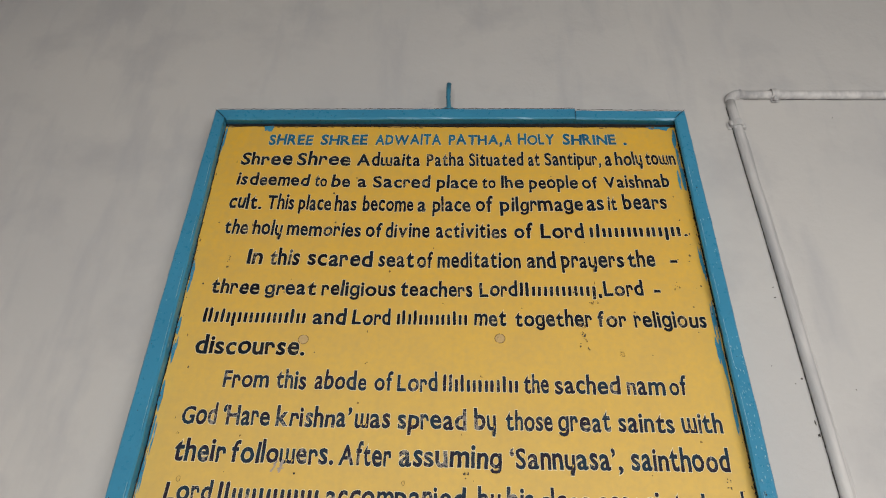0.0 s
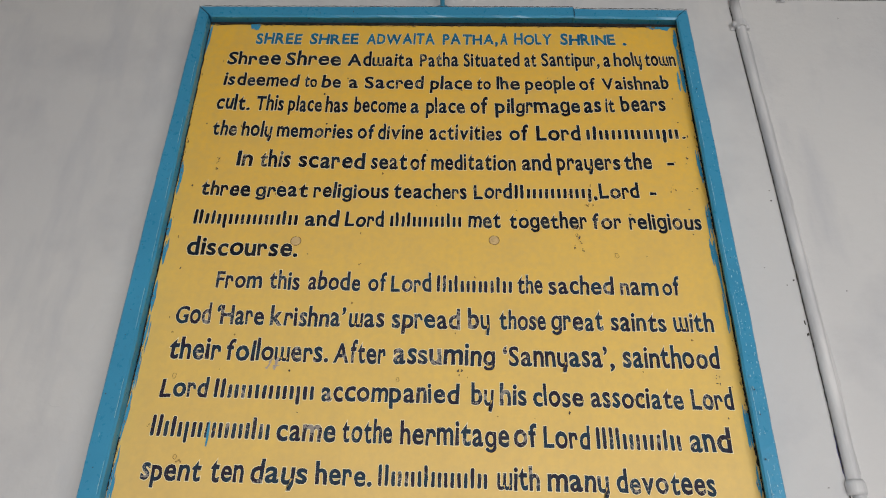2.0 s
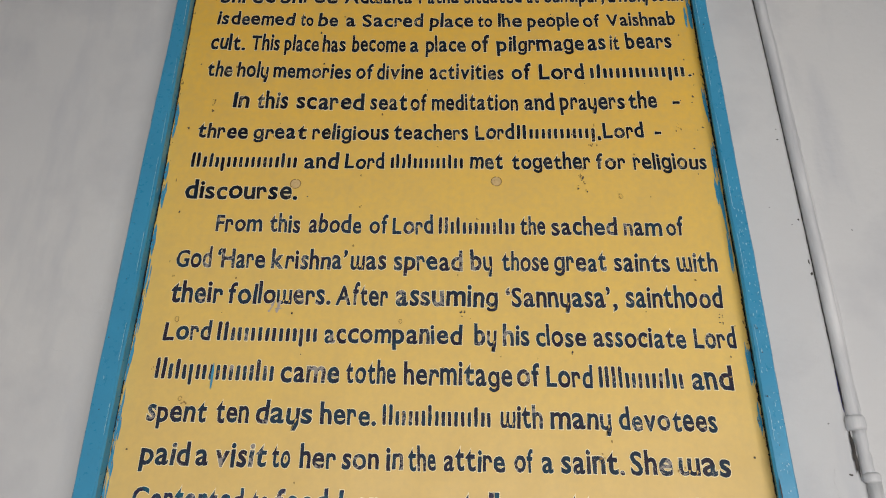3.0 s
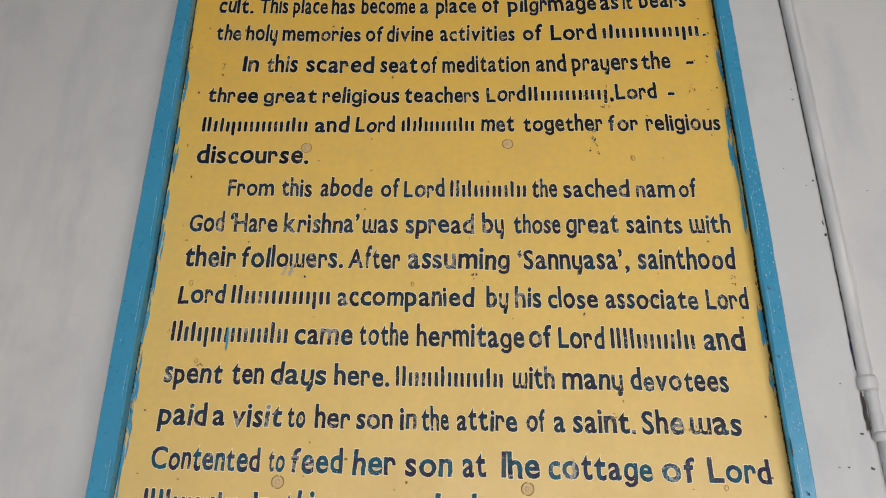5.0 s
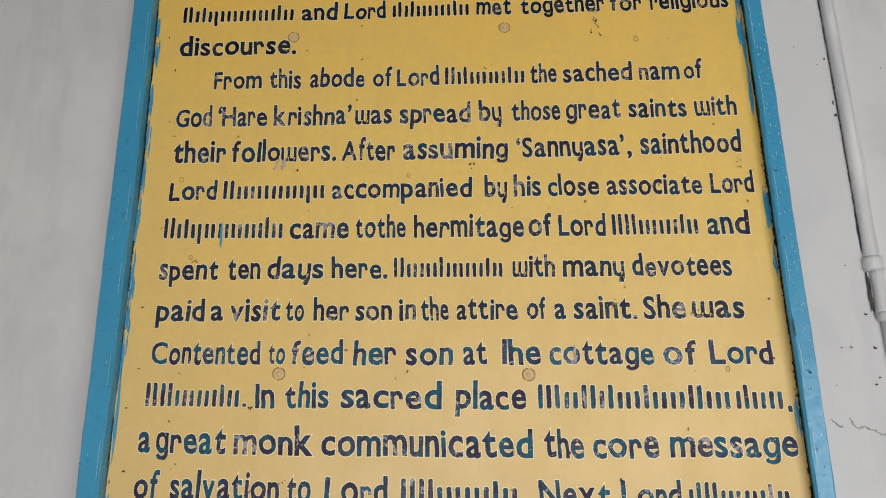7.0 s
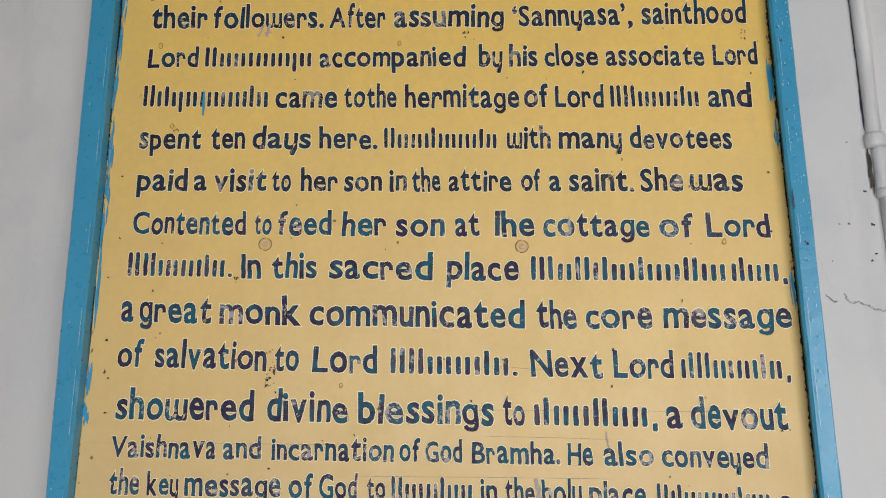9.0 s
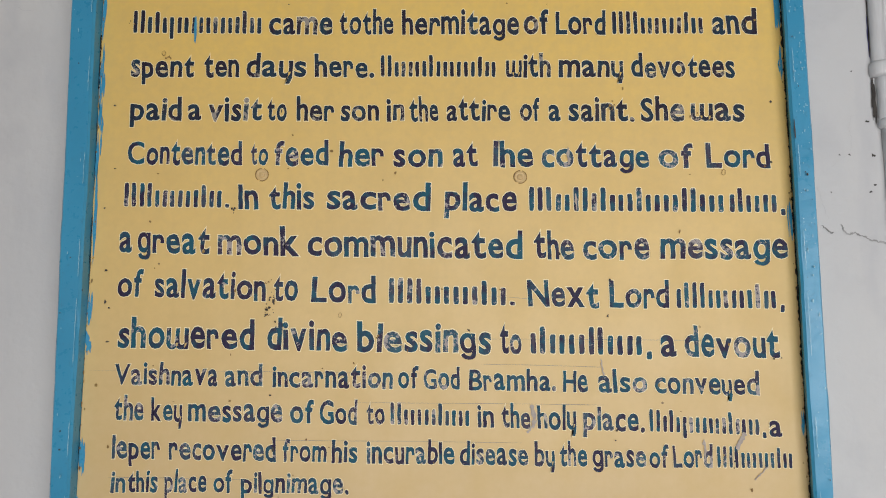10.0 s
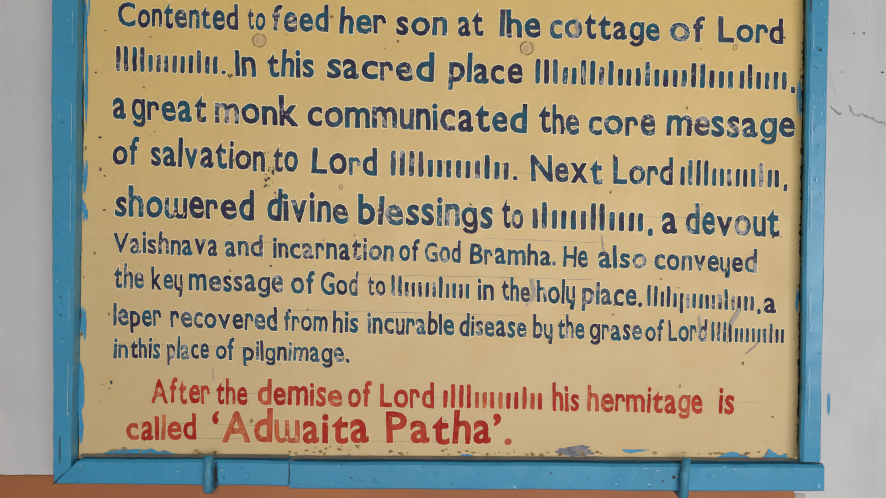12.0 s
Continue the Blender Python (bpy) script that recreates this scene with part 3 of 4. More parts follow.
def glyph(ch, weight):
    """Front faces of one painted character at a brush weight, its base on the line."""
    if (ch, weight) not in GLYPHS:
        cu = bpy.data.curves.new("glyph", "FONT")
        cu.body, cu.size, cu.resolution_u, cu.offset = WRITTEN.get(ch, (ch, 1))[0], WRITTEN.get(ch, (ch, 1))[1], 3, weight
        cu.dimensions, cu.fill_mode = "2D", "FRONT"
        ob = new("glyph", cu)
        bpy.context.view_layer.update()
        me = ob.evaluated_get(bpy.context.evaluated_depsgraph_get()).to_mesh()
        bm = bmesh.new()
        bm.from_mesh(me)
        bmesh.ops.remove_doubles(bm, verts=bm.verts, dist=1e-5)
        bmesh.ops.subdivide_edges(bm, edges=[e for e in bm.edges if e.is_boundary and e.calc_length() > 0.12], cuts=3)
        bmesh.ops.triangulate(bm, faces=bm.faces)
        bm.verts.index_update()
        co = np.array([v.co[:2] for v in bm.verts])
        if ch == "r":
            leg = (co[:, 0] > 0.55 * co[:, 0].max()) & (co[:, 1] < 0.30)
            co[leg, 1] = 0.25 + co[leg, 1] * 0.05 / 0.30
            co[:, 0] *= 0.85
        if ch == "y":
            tail = co[:, 1] < 0
            co[tail, 1] *= 1.35
            co[tail, 0] -= 1.1 * co[tail, 1] ** 2
        if ch == "t":
            top = co[:, 1] > 0.46
            co[top, 1] = 0.46 + (co[top, 1] - 0.46) * 1.25
        if ch.islower():
            co[:, 1] = np.where(co[:, 1] > 0, co[:, 1] * 1.10, co[:, 1])
        faces = [tuple(v.index for v in f.verts) for f in bm.faces]
        bm.free()
        bpy.data.objects.remove(ob)
        bpy.data.curves.remove(cu)
        GLYPHS[ch, weight] = (co, faces)
    return GLYPHS[ch, weight]


INK, HALO = 0.028, 0.022       # brush weight of the letters, and what the painted halo adds
CAP = float(glyph("H", INK)[0][:, 1].max())
BARS = {"A": (2, 0.0, 1.0), "a": (2, 0.0, 0.70), "i": (1, 0.0, 0.72), "l": (1, 0.0, 0.95), "p": (2, -0.26, 0.70), "w": (3, 0.0, 0.70), "W": (3, 0.0, 1.0), ".": (1, 0.0, 0.15), ",": (1, -0.14, 0.14)}
SW = 0.185


def bars(kinds, rng):
    """Plain upright bars with the rhythm of a word: corners of each."""
    out, x = [], 0.0
    for kind in kinds:
        n, lo, hi = BARS[kind]
        for k in range(n):
            tall = hi if k == n - 1 or kind == "W" or rng.random() < 0.6 else min(hi, 0.74)
            low = lo if k == n - 1 else 0.0
            out.append((x, x + SW, low, tall, rng.uniform(-0.015, 0.03)))
            x += SW + 0.145
        x += 0.02
    return out


def word(text, x0, x1, z0, z1, cap, mat, seed, weight):
    """One painted word on the board, with a pale sharpening halo painted round it."""
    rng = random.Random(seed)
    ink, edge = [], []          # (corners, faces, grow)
    if text[0] == "#":
        for a, b, low, tall, lean in bars(text[1:], rng):
            for store, g in ((ink, 0.0), (edge, 0.03)):
                n, half = 10, (b - a) / 2 + g
                left, right = [], []
                for k in range(n + 1):
                    v = low - g + (tall - low + 2 * g) * (0.5 - 0.5 * math.cos(math.pi * k / n))
                    near = max(0.0, min(v - low + g, tall + g - v)) / half
                    w = half * (1.0 if near > 0.7 else 0.55 + 0.45 * (near / 0.7) ** 0.5)
                    c = (a + b) / 2 + lean * k / n
                    left.append((c - w, v))
                    right.append((c + w, v))
                store.append((np.array(left + right), [(k, n + 1 + k, n + 2 + k, k + 1) for k in range(n)]))
    else:
        x = 0.0
        for ch in text:
            g, fs = glyph(ch, weight)
            lo, hi = g[:, 0].min() / CAP, g[:, 0].max() / CAP
            tilt, rise, sx, sy = rng.uniform(-0.05, 0.06), rng.uniform(-0.03, 0.03), rng.uniform(0.92, 1.07), rng.uniform(0.93, 1.07)
            for store, brush in ((ink, weight), (edge, weight + HALO)):
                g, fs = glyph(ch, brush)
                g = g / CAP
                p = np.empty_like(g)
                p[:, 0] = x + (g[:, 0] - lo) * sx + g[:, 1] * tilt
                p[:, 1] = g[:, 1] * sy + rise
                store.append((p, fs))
            x += (hi - lo) * sx + 0.085
    lo, hi = min(p[:, 0].min() for p, _ in ink), max(p[:, 0].max() for p, _ in ink)
    whole = new("word")
    whole.parent = sign
    whole.location = (x0, -0.0007, z0 - BASE)
    kind = "bar" if text[0] == "#" else "letter"
    for stroke_ink, stroke_halo in zip(ink, edge):
        verts, faces, slots = [], [], []
        for slot, (p, fs), y in ((0, stroke_ink, 0.0), (1, stroke_halo, 0.0003)):
            faces += [tuple(i + len(verts) for i in f) for f in fs]
            slots += [slot] * len(fs)
            for u, v in p:
                f = (u - lo) / (hi - lo)
                dx = 0.0007 * noise.noise((u * 3.5 + seed, v * 3.5, 0.0))
                dz = 0.0007 * noise.noise((u * 3.5 + seed, v * 3.5, 7.0))
                verts.append(((x1 - x0) * f + dx, y, (z1 - z0) * f + v * cap + dz))
        ox, oz = min(v[0] for v in verts), min(v[2] for v in verts)
        me = bpy.data.meshes.new(kind)
        me.from_pydata([(a - ox, b, c - oz) for a, b, c in verts], [], faces)
        me.materials.append(mat)
        me.materials.append(cream_halo if mat is red else pale_halo)
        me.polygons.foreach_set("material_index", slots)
        ob = new(kind, me)
        ob.parent = whole
        ob.location = (ox, 0, oz)
    return whole


def line(text, zs, cap, xs, mat):
    """One painted line: its words, the base line's height at its start, middle and end, and where each word starts and ends."""
    a, b = xs[0], xs[-1]

    def base(x):
        f = (x - a) / (b - a)
        return zs[0] * 2 * (f - 0.5) * (f - 1) - zs[1] * 4 * f * (f - 1) + zs[2] * 2 * f * (f - 0.5)
    for k, w in enumerate(text.split()):
        x0, x1 = xs[2 * k], xs[2 * k + 1]
        word(w, x0, x1, base(x0), base(x1), cap, mat, round(1000 * zs[0]) + k, 0.036 if mat is blue else 0.027 if mat is black else INK if zs[0] > 2.2 else 0.025)


line("SHREE SHREE ADWAITA PATHA, A HOLY SHRINE .", [2.66, 2.662, 2.663], .026,
     [-.347, -.261, -.246, -.155, -.14, -.012, .002, .105, .109, .123, .135, .206, .221, .323, .336, .343], blue)
line("Shree Shree Adwaita Patha Situated at Santipur, a holy town", [2.61, 2.608, 2.613], .030,
     [-.392, -.294, -.285, -.183, -.171, -.051, -.039, .032, .041, .144, .152, .174, .183, .289, .296, .309, .315, .366, .372, .428], black)
line("is deemed to be a Sacred place to lhe people of Vaishnab", [2.561, 2.554, 2.558], .027,
     [-.391, -.371, -.367, -.254, -.245, -.222, -.214, -.179, -.165, -.148, -.137, -.03, -.019, .057, .065, .09, .1, .142, .151, .241, .248, .277, .288, .408], black)
line("cult. This place has become a place of pilgrmage as it bears", [2.506, 2.5, 2.509], .031,
     [-.395, -.335, -.325, -.276, -.268, -.208, -.202, -.162, -.151, -.059, -.052, -.037, -.025, .044, .053, .084, .096, .246, .252, .283, .29, .306, .317, .396], black)
line("the holy memories of divine activities of Lord #Aaaiaapa.", [2.449, 2.442, 2.448], .029,
     [-.393, -.35, -.342, -.289, -.281, -.149, -.141, -.112, -.106, -.028, -.017, .107, .12, .153, .166, .242, .252, .421], black)
line("In this scared seat of meditation and prayers the -", [2.386, 2.38, 2.386], .030,
     [-.341, -.314, -.301, -.25, -.236, -.124, -.114, -.053, -.048, -.021, -.013, .129, .139, .189, .197, .304, .31, .357, .382, .394], black)
line("three great religious teachers Lord #Aaaiaap, Lord -", [2.326, 2.323, 2.328], .027,
     [-.391, -.309, -.3, -.214, -.205, -.081, -.073, .047, .058, .121, .125, .26, .263, .329, .346, .357], black)
line("#AilpaaaaAa and Lord #AAwaila met together for religious", [2.271, 2.269, 2.27], .027,
     [-.393, -.225, -.213, -.158, -.149, -.086, -.076, .038, .049, .101, .115, .239, .248, .294, .306, .421], black)
line("discourse.", [2.215, 2.215, 2.214], .029,
     [-.394, -.218], black)
line("From this abode of Lord #AAwaila the sached nam of", [2.159, 2.155, 2.154], .028,
     [-.338, -.267, -.256, -.209, -.196, -.116, -.104, -.076, -.069, -.007, .001, .116, .124, .162, .171, .271, .28, .338, .344, .371], dark)
line("God `Hare krishna' was spread by those great saints with", [2.1, 2.096, 2.096], .029,
     [-.389, -.336, -.328, -.256, -.247, -.134, -.129, -.076, -.065, .037, .048, .081, .095, .164, .172, .249, .26, .342, .353, .412], dark)
line("their followers. After assuming `Sannyasa', sainthood", [2.045, 2.04, 2.039], .030,
     [-.388, -.312, -.304, -.154, -.147, -.071, -.06, .088, .099, .26, .272, .412], dark)
line("Lord #Aaaiaapa accompanied by his close associate Lord", [1.988, 1.983, 1.979], .028,
     [-.389, -.321, -.312, -.17, -.159, .037, .053, .085, .093, .131, .14, .211, .221, .351, .362, .421], dark)
line("#AilpaaaaAa came to the hermitage of Lord #AAwaila and", [1.932, 1.925, 1.921], .030,
     [-.391, -.226, -.216, -.134, -.125, -.097, -.095, -.056, -.045, .105, .111, .143, .152, .216, .224, .339, .351, .408], dark)
line("spent ten days here. #AaaAiwala with many devotees", [1.874, 1.869, 1.864], .028,
     [-.392, -.311, -.298, -.253, -.244, -.167, -.157, -.08, -.072, .074, .087, .144, .154, .236, .246, .377], dark)
line("paid a visit to her son in the attire of a saint. She was", [1.817, 1.812, 1.807], .028,
     [-.391, -.325, -.317, -.3, -.291, -.223, -.216, -.191, -.179, -.131, -.123, -.074, -.065, -.042, -.036, .001, .011, .092, .104, .129, .14, .155, .165, .248, .256, .311, .319, .386], dark)
line("Contented to feed her son at lhe cottage of Lord", [1.761, 1.753, 1.747], .029,
     [-.392, -.247, -.236, -.214, -.206, -.138, -.125, -.068, -.056, .006, .019, .05, .069, .119, .13, .264, .276, .319, .335, .415], teal)
line("#AAwaila. In this sacred place #WaAAaAaaAia #Aaii,", [1.706, 1.697, 1.69], .030,
     [-.394, -.262, -.251, -.225, -.212, -.155, -.14, -.009, .007, .098, .113, .354, .362, .43], teal)
line("a great monk communicated the core message", [1.65, 1.638, 1.633], .032,
     [-.398, -.382, -.375, -.285, -.275, -.173, -.163, .104, .118, .167, .178, .26, .273, .43], teal)
line("of salvation to Lord #AAwaila. Next Lord #AAwaila,", [1.595, 1.58, 1.571], .031,
     [-.398, -.366, -.352, -.214, -.204, -.174, -.158, -.078, -.062, .093, .108, .196, .209, .282, .291, .422], teal)
line("showered divine blessings to #AaiiAaa, a devout", [1.532, 1.522, 1.512], .033,
     [-.395, -.227, -.211, -.113, -.101, .063, .074, .1, .111, .258, .269, .288, .298, .413], teal)
line("Vaishnava and incarnation of God Bramha. He also conveyed", [1.487, 1.478, 1.468], .025,
     [-.397, -.271, -.262, -.216, -.204, -.057, -.051, -.026, -.02, .024, .035, .141, .149, .179, .192, .251, .26, .386], teal)
line("the key message of God to #AaiiAaa in the holy place. #AApawAaa, a", [1.444, 1.434, 1.419], .026,
     [-.396, -.36, -.351, -.313, -.306, -.191, -.182, -.153, -.146, -.1, -.089, -.067, -.06, .035, .045, .065, .074, .109, .117, .164, .172, .246, .252, .391, .395, .41], teal)
line("leper recovered from his incurable disease by the grase of Lord #AAwaila", [1.399, 1.389, 1.381], .025,
     [-.397, -.339, -.328, -.198, -.19, -.137, -.131, -.1, -.089, .017, .023, .105, .113, .137, .143, .176, .182, .246, .25, .273, .278, .326, .331, .42], teal)
line("in this place of pilgnimage.", [1.359, 1.358, 1.355], .023,
     [-.397, -.379, -.376, -.34, -.332, -.281, -.273, -.25, -.24, -.11], teal)
line("After the demise of Lord #AAwaila his hermitage is", [1.305, 1.3, 1.295], .029,
     [-.351, -.28, -.272, -.234, -.222, -.119, -.112, -.083, -.073, -.007, .004, .125, .137, .17, .18, .321, .341, .36], red)
line("called", [1.26, 1.26, 1.26], .028,
     [-.381, -.296], red)
line("`Adwaita Patha'.", [1.257, 1.257, 1.257], .036,
     [-.277, -.086, -.066, .088], red)

# ---- marks on the board ----
LY = -0.0005


def mark(name, bm, mat, label):
    ob = part(name, bm, mat, panel, label)
    ob.location = (0, 0, -BASE)
    return ob


SMEAR = "blue frame paint smeared on the board"
def slivers(x, w, z0, z1, seed):
    """Thin upright slips of the brush beside a rail."""
    rng = random.Random(seed)
    bm = bmesh.new()
    for k in range(5):
        h = (z1 - z0) * rng.uniform(0.45, 1.1)
        z = rng.uniform(z0 + 0.3 * h, z1 - 0.3 * h)
        u = abs(rng.gauss(0, 0.45))
        n, wid = 16, abs(w) * rng.uniform(0.25, 0.6)
        prev = None
        for i in range(n + 1):
            f = i / n
            half = 0.5 * wid * (math.sin(math.pi * f) ** 0.6 + 0.05) * (1 + 0.5 * noise.noise((f * 5, seed, k)))
            c = x + w * min(u, 1.0) + 0.001 * noise.noise((f * 2.5, seed + 4, k))
            zz = z + h * (f - 0.5)
            cur = (bm.verts.new((c - half, LY - 0.00003 * k, zz)), bm.verts.new((c + half, LY - 0.00003 * k, zz)))
            if prev:
                bm.faces.new((prev[0], prev[1], cur[1], cur[0]))
            prev = cur
    return bm


# along the rail where lines begin
for k, (z0, z1, w) in enumerate(((2.33, 2.39, 0.010), (2.245, 2.275, 0.011), (2.20, 2.24, 0.008), (2.12, 2.165, 0.010), (2.06, 2.11, 0.007), (1.985, 2.055, 0.005), (1.93, 1.985, 0.008),
                                 (1.84, 1.91, 0.009), (1.80, 1.84, 0.007), (1.74, 1.80, 0.006), (1.64, 1.74, 0.008), (1.56, 1.60, 0.009), (1.525, 1.55, 0.009), (1.36, 1.42, 0.008), (1.295, 1.345, 0.013), (1.255, 1.29, 0.010), (2.62, 2.70, 0.005))):
    mark("paint_smear", slivers(left_edge((z0 + z1) / 2) + 0.001, 0.75 * w, z0, z1, k + 1), blue_paint, SMEAR)
# along the rail where lines end
for k, (z0, z1, w) in enumerate(((2.655, 2.705, 0.013), (2.60, 2.66, 0.006), (2.545, 2.60, 0.013), (2.36, 2.42, 0.006), (2.25, 2.31, 0.007), (2.17, 2.245, 0.010), (2.10, 2.16, 0.007), (1.925, 1.985, 0.010), (1.86, 1.90, 0.006), (1.66, 1.70, 0.006), (1.42, 1.45, 0.004))):
    mark("paint_smear", slivers(PXR - 0.002, -0.75 * w, z0, z1, k + 31), blue_paint, SMEAR)
for k, (x0, x1, h) in enumerate(((-0.434, -0.31, 0.016), (-0.05, 0.04, 0.006), (0.33, 0.40, 0.007), (0.395, 0.432, 0.018), (0.02, 0.055, 0.006))):
    mark("paint_smear", stroke(bmesh.new(), x0, x1, 1.236, 1.241 + h, LY, k + 51, "z"), blue_paint, SMEAR)
mark("paint_smear", stroke(bmesh.new(), 0.222, 0.258, 1.250, 1.2445, LY, 61, "z"), blue_paint, SMEAR)
mark("paint_smear", stroke(bmesh.new(), -0.362, -0.342, 2.7115, 2.688, LY, 62, "z"), blue_paint, SMEAR)
mark("paint_smear", stroke(bmesh.new(), 0.385, 0.432, 2.7095, 2.694, LY, 63, "z"), blue_paint, SMEAR)
mark("paint_smear", blot(bmesh.new(), -0.3105, 1.935, 0.0032, 0.036, -0.0012, 64, 16, 0.2), blue_paint, "thin blue drip across a word")
mark("bare_patch", blot(bmesh.new(), 0.165, 1.2475, 0.042, 0.014, LY, 71, 26, 0.25), slate, "bare grey patch where paint came off")
# dirt and chips
rng = random.Random(12)
for x, z, w, h in ((0.221, 2.268, 0.012, 0.012), (0.222, 2.252, 0.008, 0.014), (0.226, 2.243, 0.006, 0.009), (0.219, 2.236, 0.005, 0.006), (0.229, 2.231, 0.006, 0.005), (0.280, 2.223, 0.008, 0.008),
                   (0.243, 2.312, 0.008, 0.006), (0.252, 2.313, 0.006, 0.005), (0.195, 2.577, 0.006, 0.010), (-0.372, 2.395, 0.005, 0.014), (-0.372, 2.378, 0.004, 0.005), (0.385, 2.345, 0.006, 0.012),
                   (-0.21, 1.572, 0.013, 0.016), (-0.205, 1.592, 0.008, 0.020), (-0.212, 1.61, 0.006, 0.010), (-0.20, 1.553, 0.006, 0.012), (0.04, 2.03, 0.010, 0.006), (-0.39, 2.085, 0.004, 0.004),
                   (-0.395, 1.945, 0.008, 0.005), (-0.345, 1.898, 0.010, 0.006), (0.222, 1.83, 0.010, 0.008), (0.232, 1.825, 0.008, 0.006), (-0.075, 1.543, 0.008, 0.006), (0.035, 1.548, 0.005, 0.005),
                   (-0.10, 1.253, 0.020, 0.006), (-0.12, 1.250, 0.014, 0.007), (-0.135, 1.251, 0.012, 0.005), (-0.255, 1.70, 0.006, 0.01), (0.325, 1.70, 0.006, 0.004), (0.405, 2.02, 0.006, 0.016),
                   (0.35, 1.386, 0.004, 0.010), (0.15, 1.64, 0.008, 0.004), (-0.045, 2.10, 0.004, 0.004), (0.06, 2.18, 0.004, 0.003), (-0.12, 2.2, 0.004, 0.003)):
    bm = bmesh.new()
    for k in range(max(3, int(w * h * 9e4))):
        u, v = rng.gauss(0, 0.3), rng.gauss(0, 0.3)
        s = rng.uniform(0.0008, 0.0026)
        blot(bm, x + u * w, z + v * h, s, s * rng.uniform(0.6, 1.8), -0.0011 - 0.00002 * k, rng.random(), 7, 0.5)
    mark("stain", bm, rust if rng.random() < 0.6 else grime_shade, "chipped, rusty spot in the enamel")
for k in range(150):
    x, z = rng.uniform(-0.42, 0.42), rng.uniform(1.26, 2.68)
    if k % 3 == 0:
        x, z = rng.choice((-0.41, 0.415, -0.205, 0.21)) + rng.gauss(0, 0.008), rng.uniform(1.26, 2.6)
    s = rng.uniform(0.0012, 0.0030)
    mark("speck", blot(bmesh.new(), x, z, s * rng.uniform(0.6, 1.6), s * rng.uniform(0.6, 2.2), -0.0011, rng.random(), 7, 0.5), rust if k % 3 else grime_shade, "small dark speck in the enamel")
# scraped drips, grey scuffs and small ring-shaped blisters across the lines
scuff = make_plain("scraped grey ground", (0.36, 0.31, 0.28), (0.52, 0.45, 0.38), 150, 0.85)
for k, (pts, w) in enumerate((
        ([(-0.236, 2.046), (-0.239, 2.036), (-0.243, 2.029)], 0.0045), ([(-0.227, 2.048), (-0.229, 2.038), (-0.231, 2.028)], 0.0055), ([(-0.234, 2.035), (-0.229, 2.034), (-0.224, 2.036)], 0.0028),
        ([(0.111, 1.458), (0.113, 1.446), (0.112, 1.430)], 0.0065), ([(0.104, 1.424), (0.112, 1.434), (0.116, 1.440)], 0.0045), ([(0.126, 1.448), (0.128, 1.436)], 0.0045),
        ([(0.354, 1.404), (0.360, 1.414), (0.366, 1.423)], 0.0075), ([(0.374, 1.368), (0.382, 1.375), (0.391, 1.384)], 0.0020), ([(0.316, 1.415), (0.317, 1.394)], 0.0045),
        ([(0.196, 1.512), (0.197, 1.500), (0.199, 1.492)], 0.0030), ([(-0.276, 1.348), (-0.275, 1.330)], 0.0016), ([(0.163, 1.775), (0.1635, 1.752)], 0.0055), ([(0.171, 1.716), (0.172, 1.695)], 0.0040))):
    mark("scuff", ribbon(bmesh.new(), pts, w, -0.0012 - 0.00001 * k, k + 900, 0.0007), scuff, "grey scuff scraped through the paint")
rng = random.Random(21)
for x, z, r in ((0.356, 1.741, 0.0030), (0.281, 2.220, 0.0034), (-0.122, 1.568, 0.0024), (-0.373, 2.018, 0.0034), (-0.350, 1.904, 0.0028), (0.218, 1.826, 0.0032), (-0.052, 2.016, 0.0028)):
    ring = [(x + 0.8 * r * (1 + rng.uniform(-0.3, 0.3)) * math.cos(a), z + 1.2 * r * math.sin(a)) for a in [2 * math.pi * j / 9 for j in range(10)]]
    mark("blister", ribbon(bmesh.new(), ring, 0.0009, -0.0013, round(1000 * z), 0.0002), rust, "small broken blister in the enamel")
# pencil guide lines under the lower lines
for k, (z, a, b) in enumerate(((1.503, -0.43, -0.10), (1.507, 0.05, 0.20), (1.462, -0.10, 0.20), (1.318, -0.35, -0.10), (1.313, -0.05, 0.40), (1.28, -0.37, -0.15), (1.262, -0.36, 0.03), (1.418, -0.20, 0.1), (1.376, -0.40, -0.2), (1.538, -0.02, 0.35), (1.59, 0.05, 0.12))):
    mark("pencil_line", ribbon(bmesh.new(), [(a, z), ((a + b) / 2, z - 0.002), (b, z - 0.005)], 0.0005, -0.0004, k + 80, 0.0001), dust, "faint pencil guide line")
# dark slit and notches in the rail
for x, z, w, h in ((0.4372, 1.79, 0.0018, 0.026), (0.449, 1.733, 0.0025, 0.004), (-0.4505, 1.252, 0.0012, 0.030), (0.28, 1.223, 0.004, 0.004)):
    ob = part("notch", blot(bmesh.new(), x, z, w, h, FRONT - 0.0022, x, 12, 0.25), grime_shade, sign, "dark notch in the painted wood")
    ob.location = (0, 0, -BASE)

# frame marks: flecks painted for glints and chips, arris highlights, dark open mitres
glint_worn_blue = make_plain("pale blue for glints and worn paint", (0.22, 0.46, 0.58), (0.45, 0.66, 0.74), 200, 0.35)
rng = random.Random(33)


def on_frame(name, bm, mat, label):
    ob = part(name, bm, mat, sign, label)
    ob.location = (0, 0, -BASE)
    if name in ("paint_flecks", "pits"):
        tagged(ob, kind="stuff")
    return ob


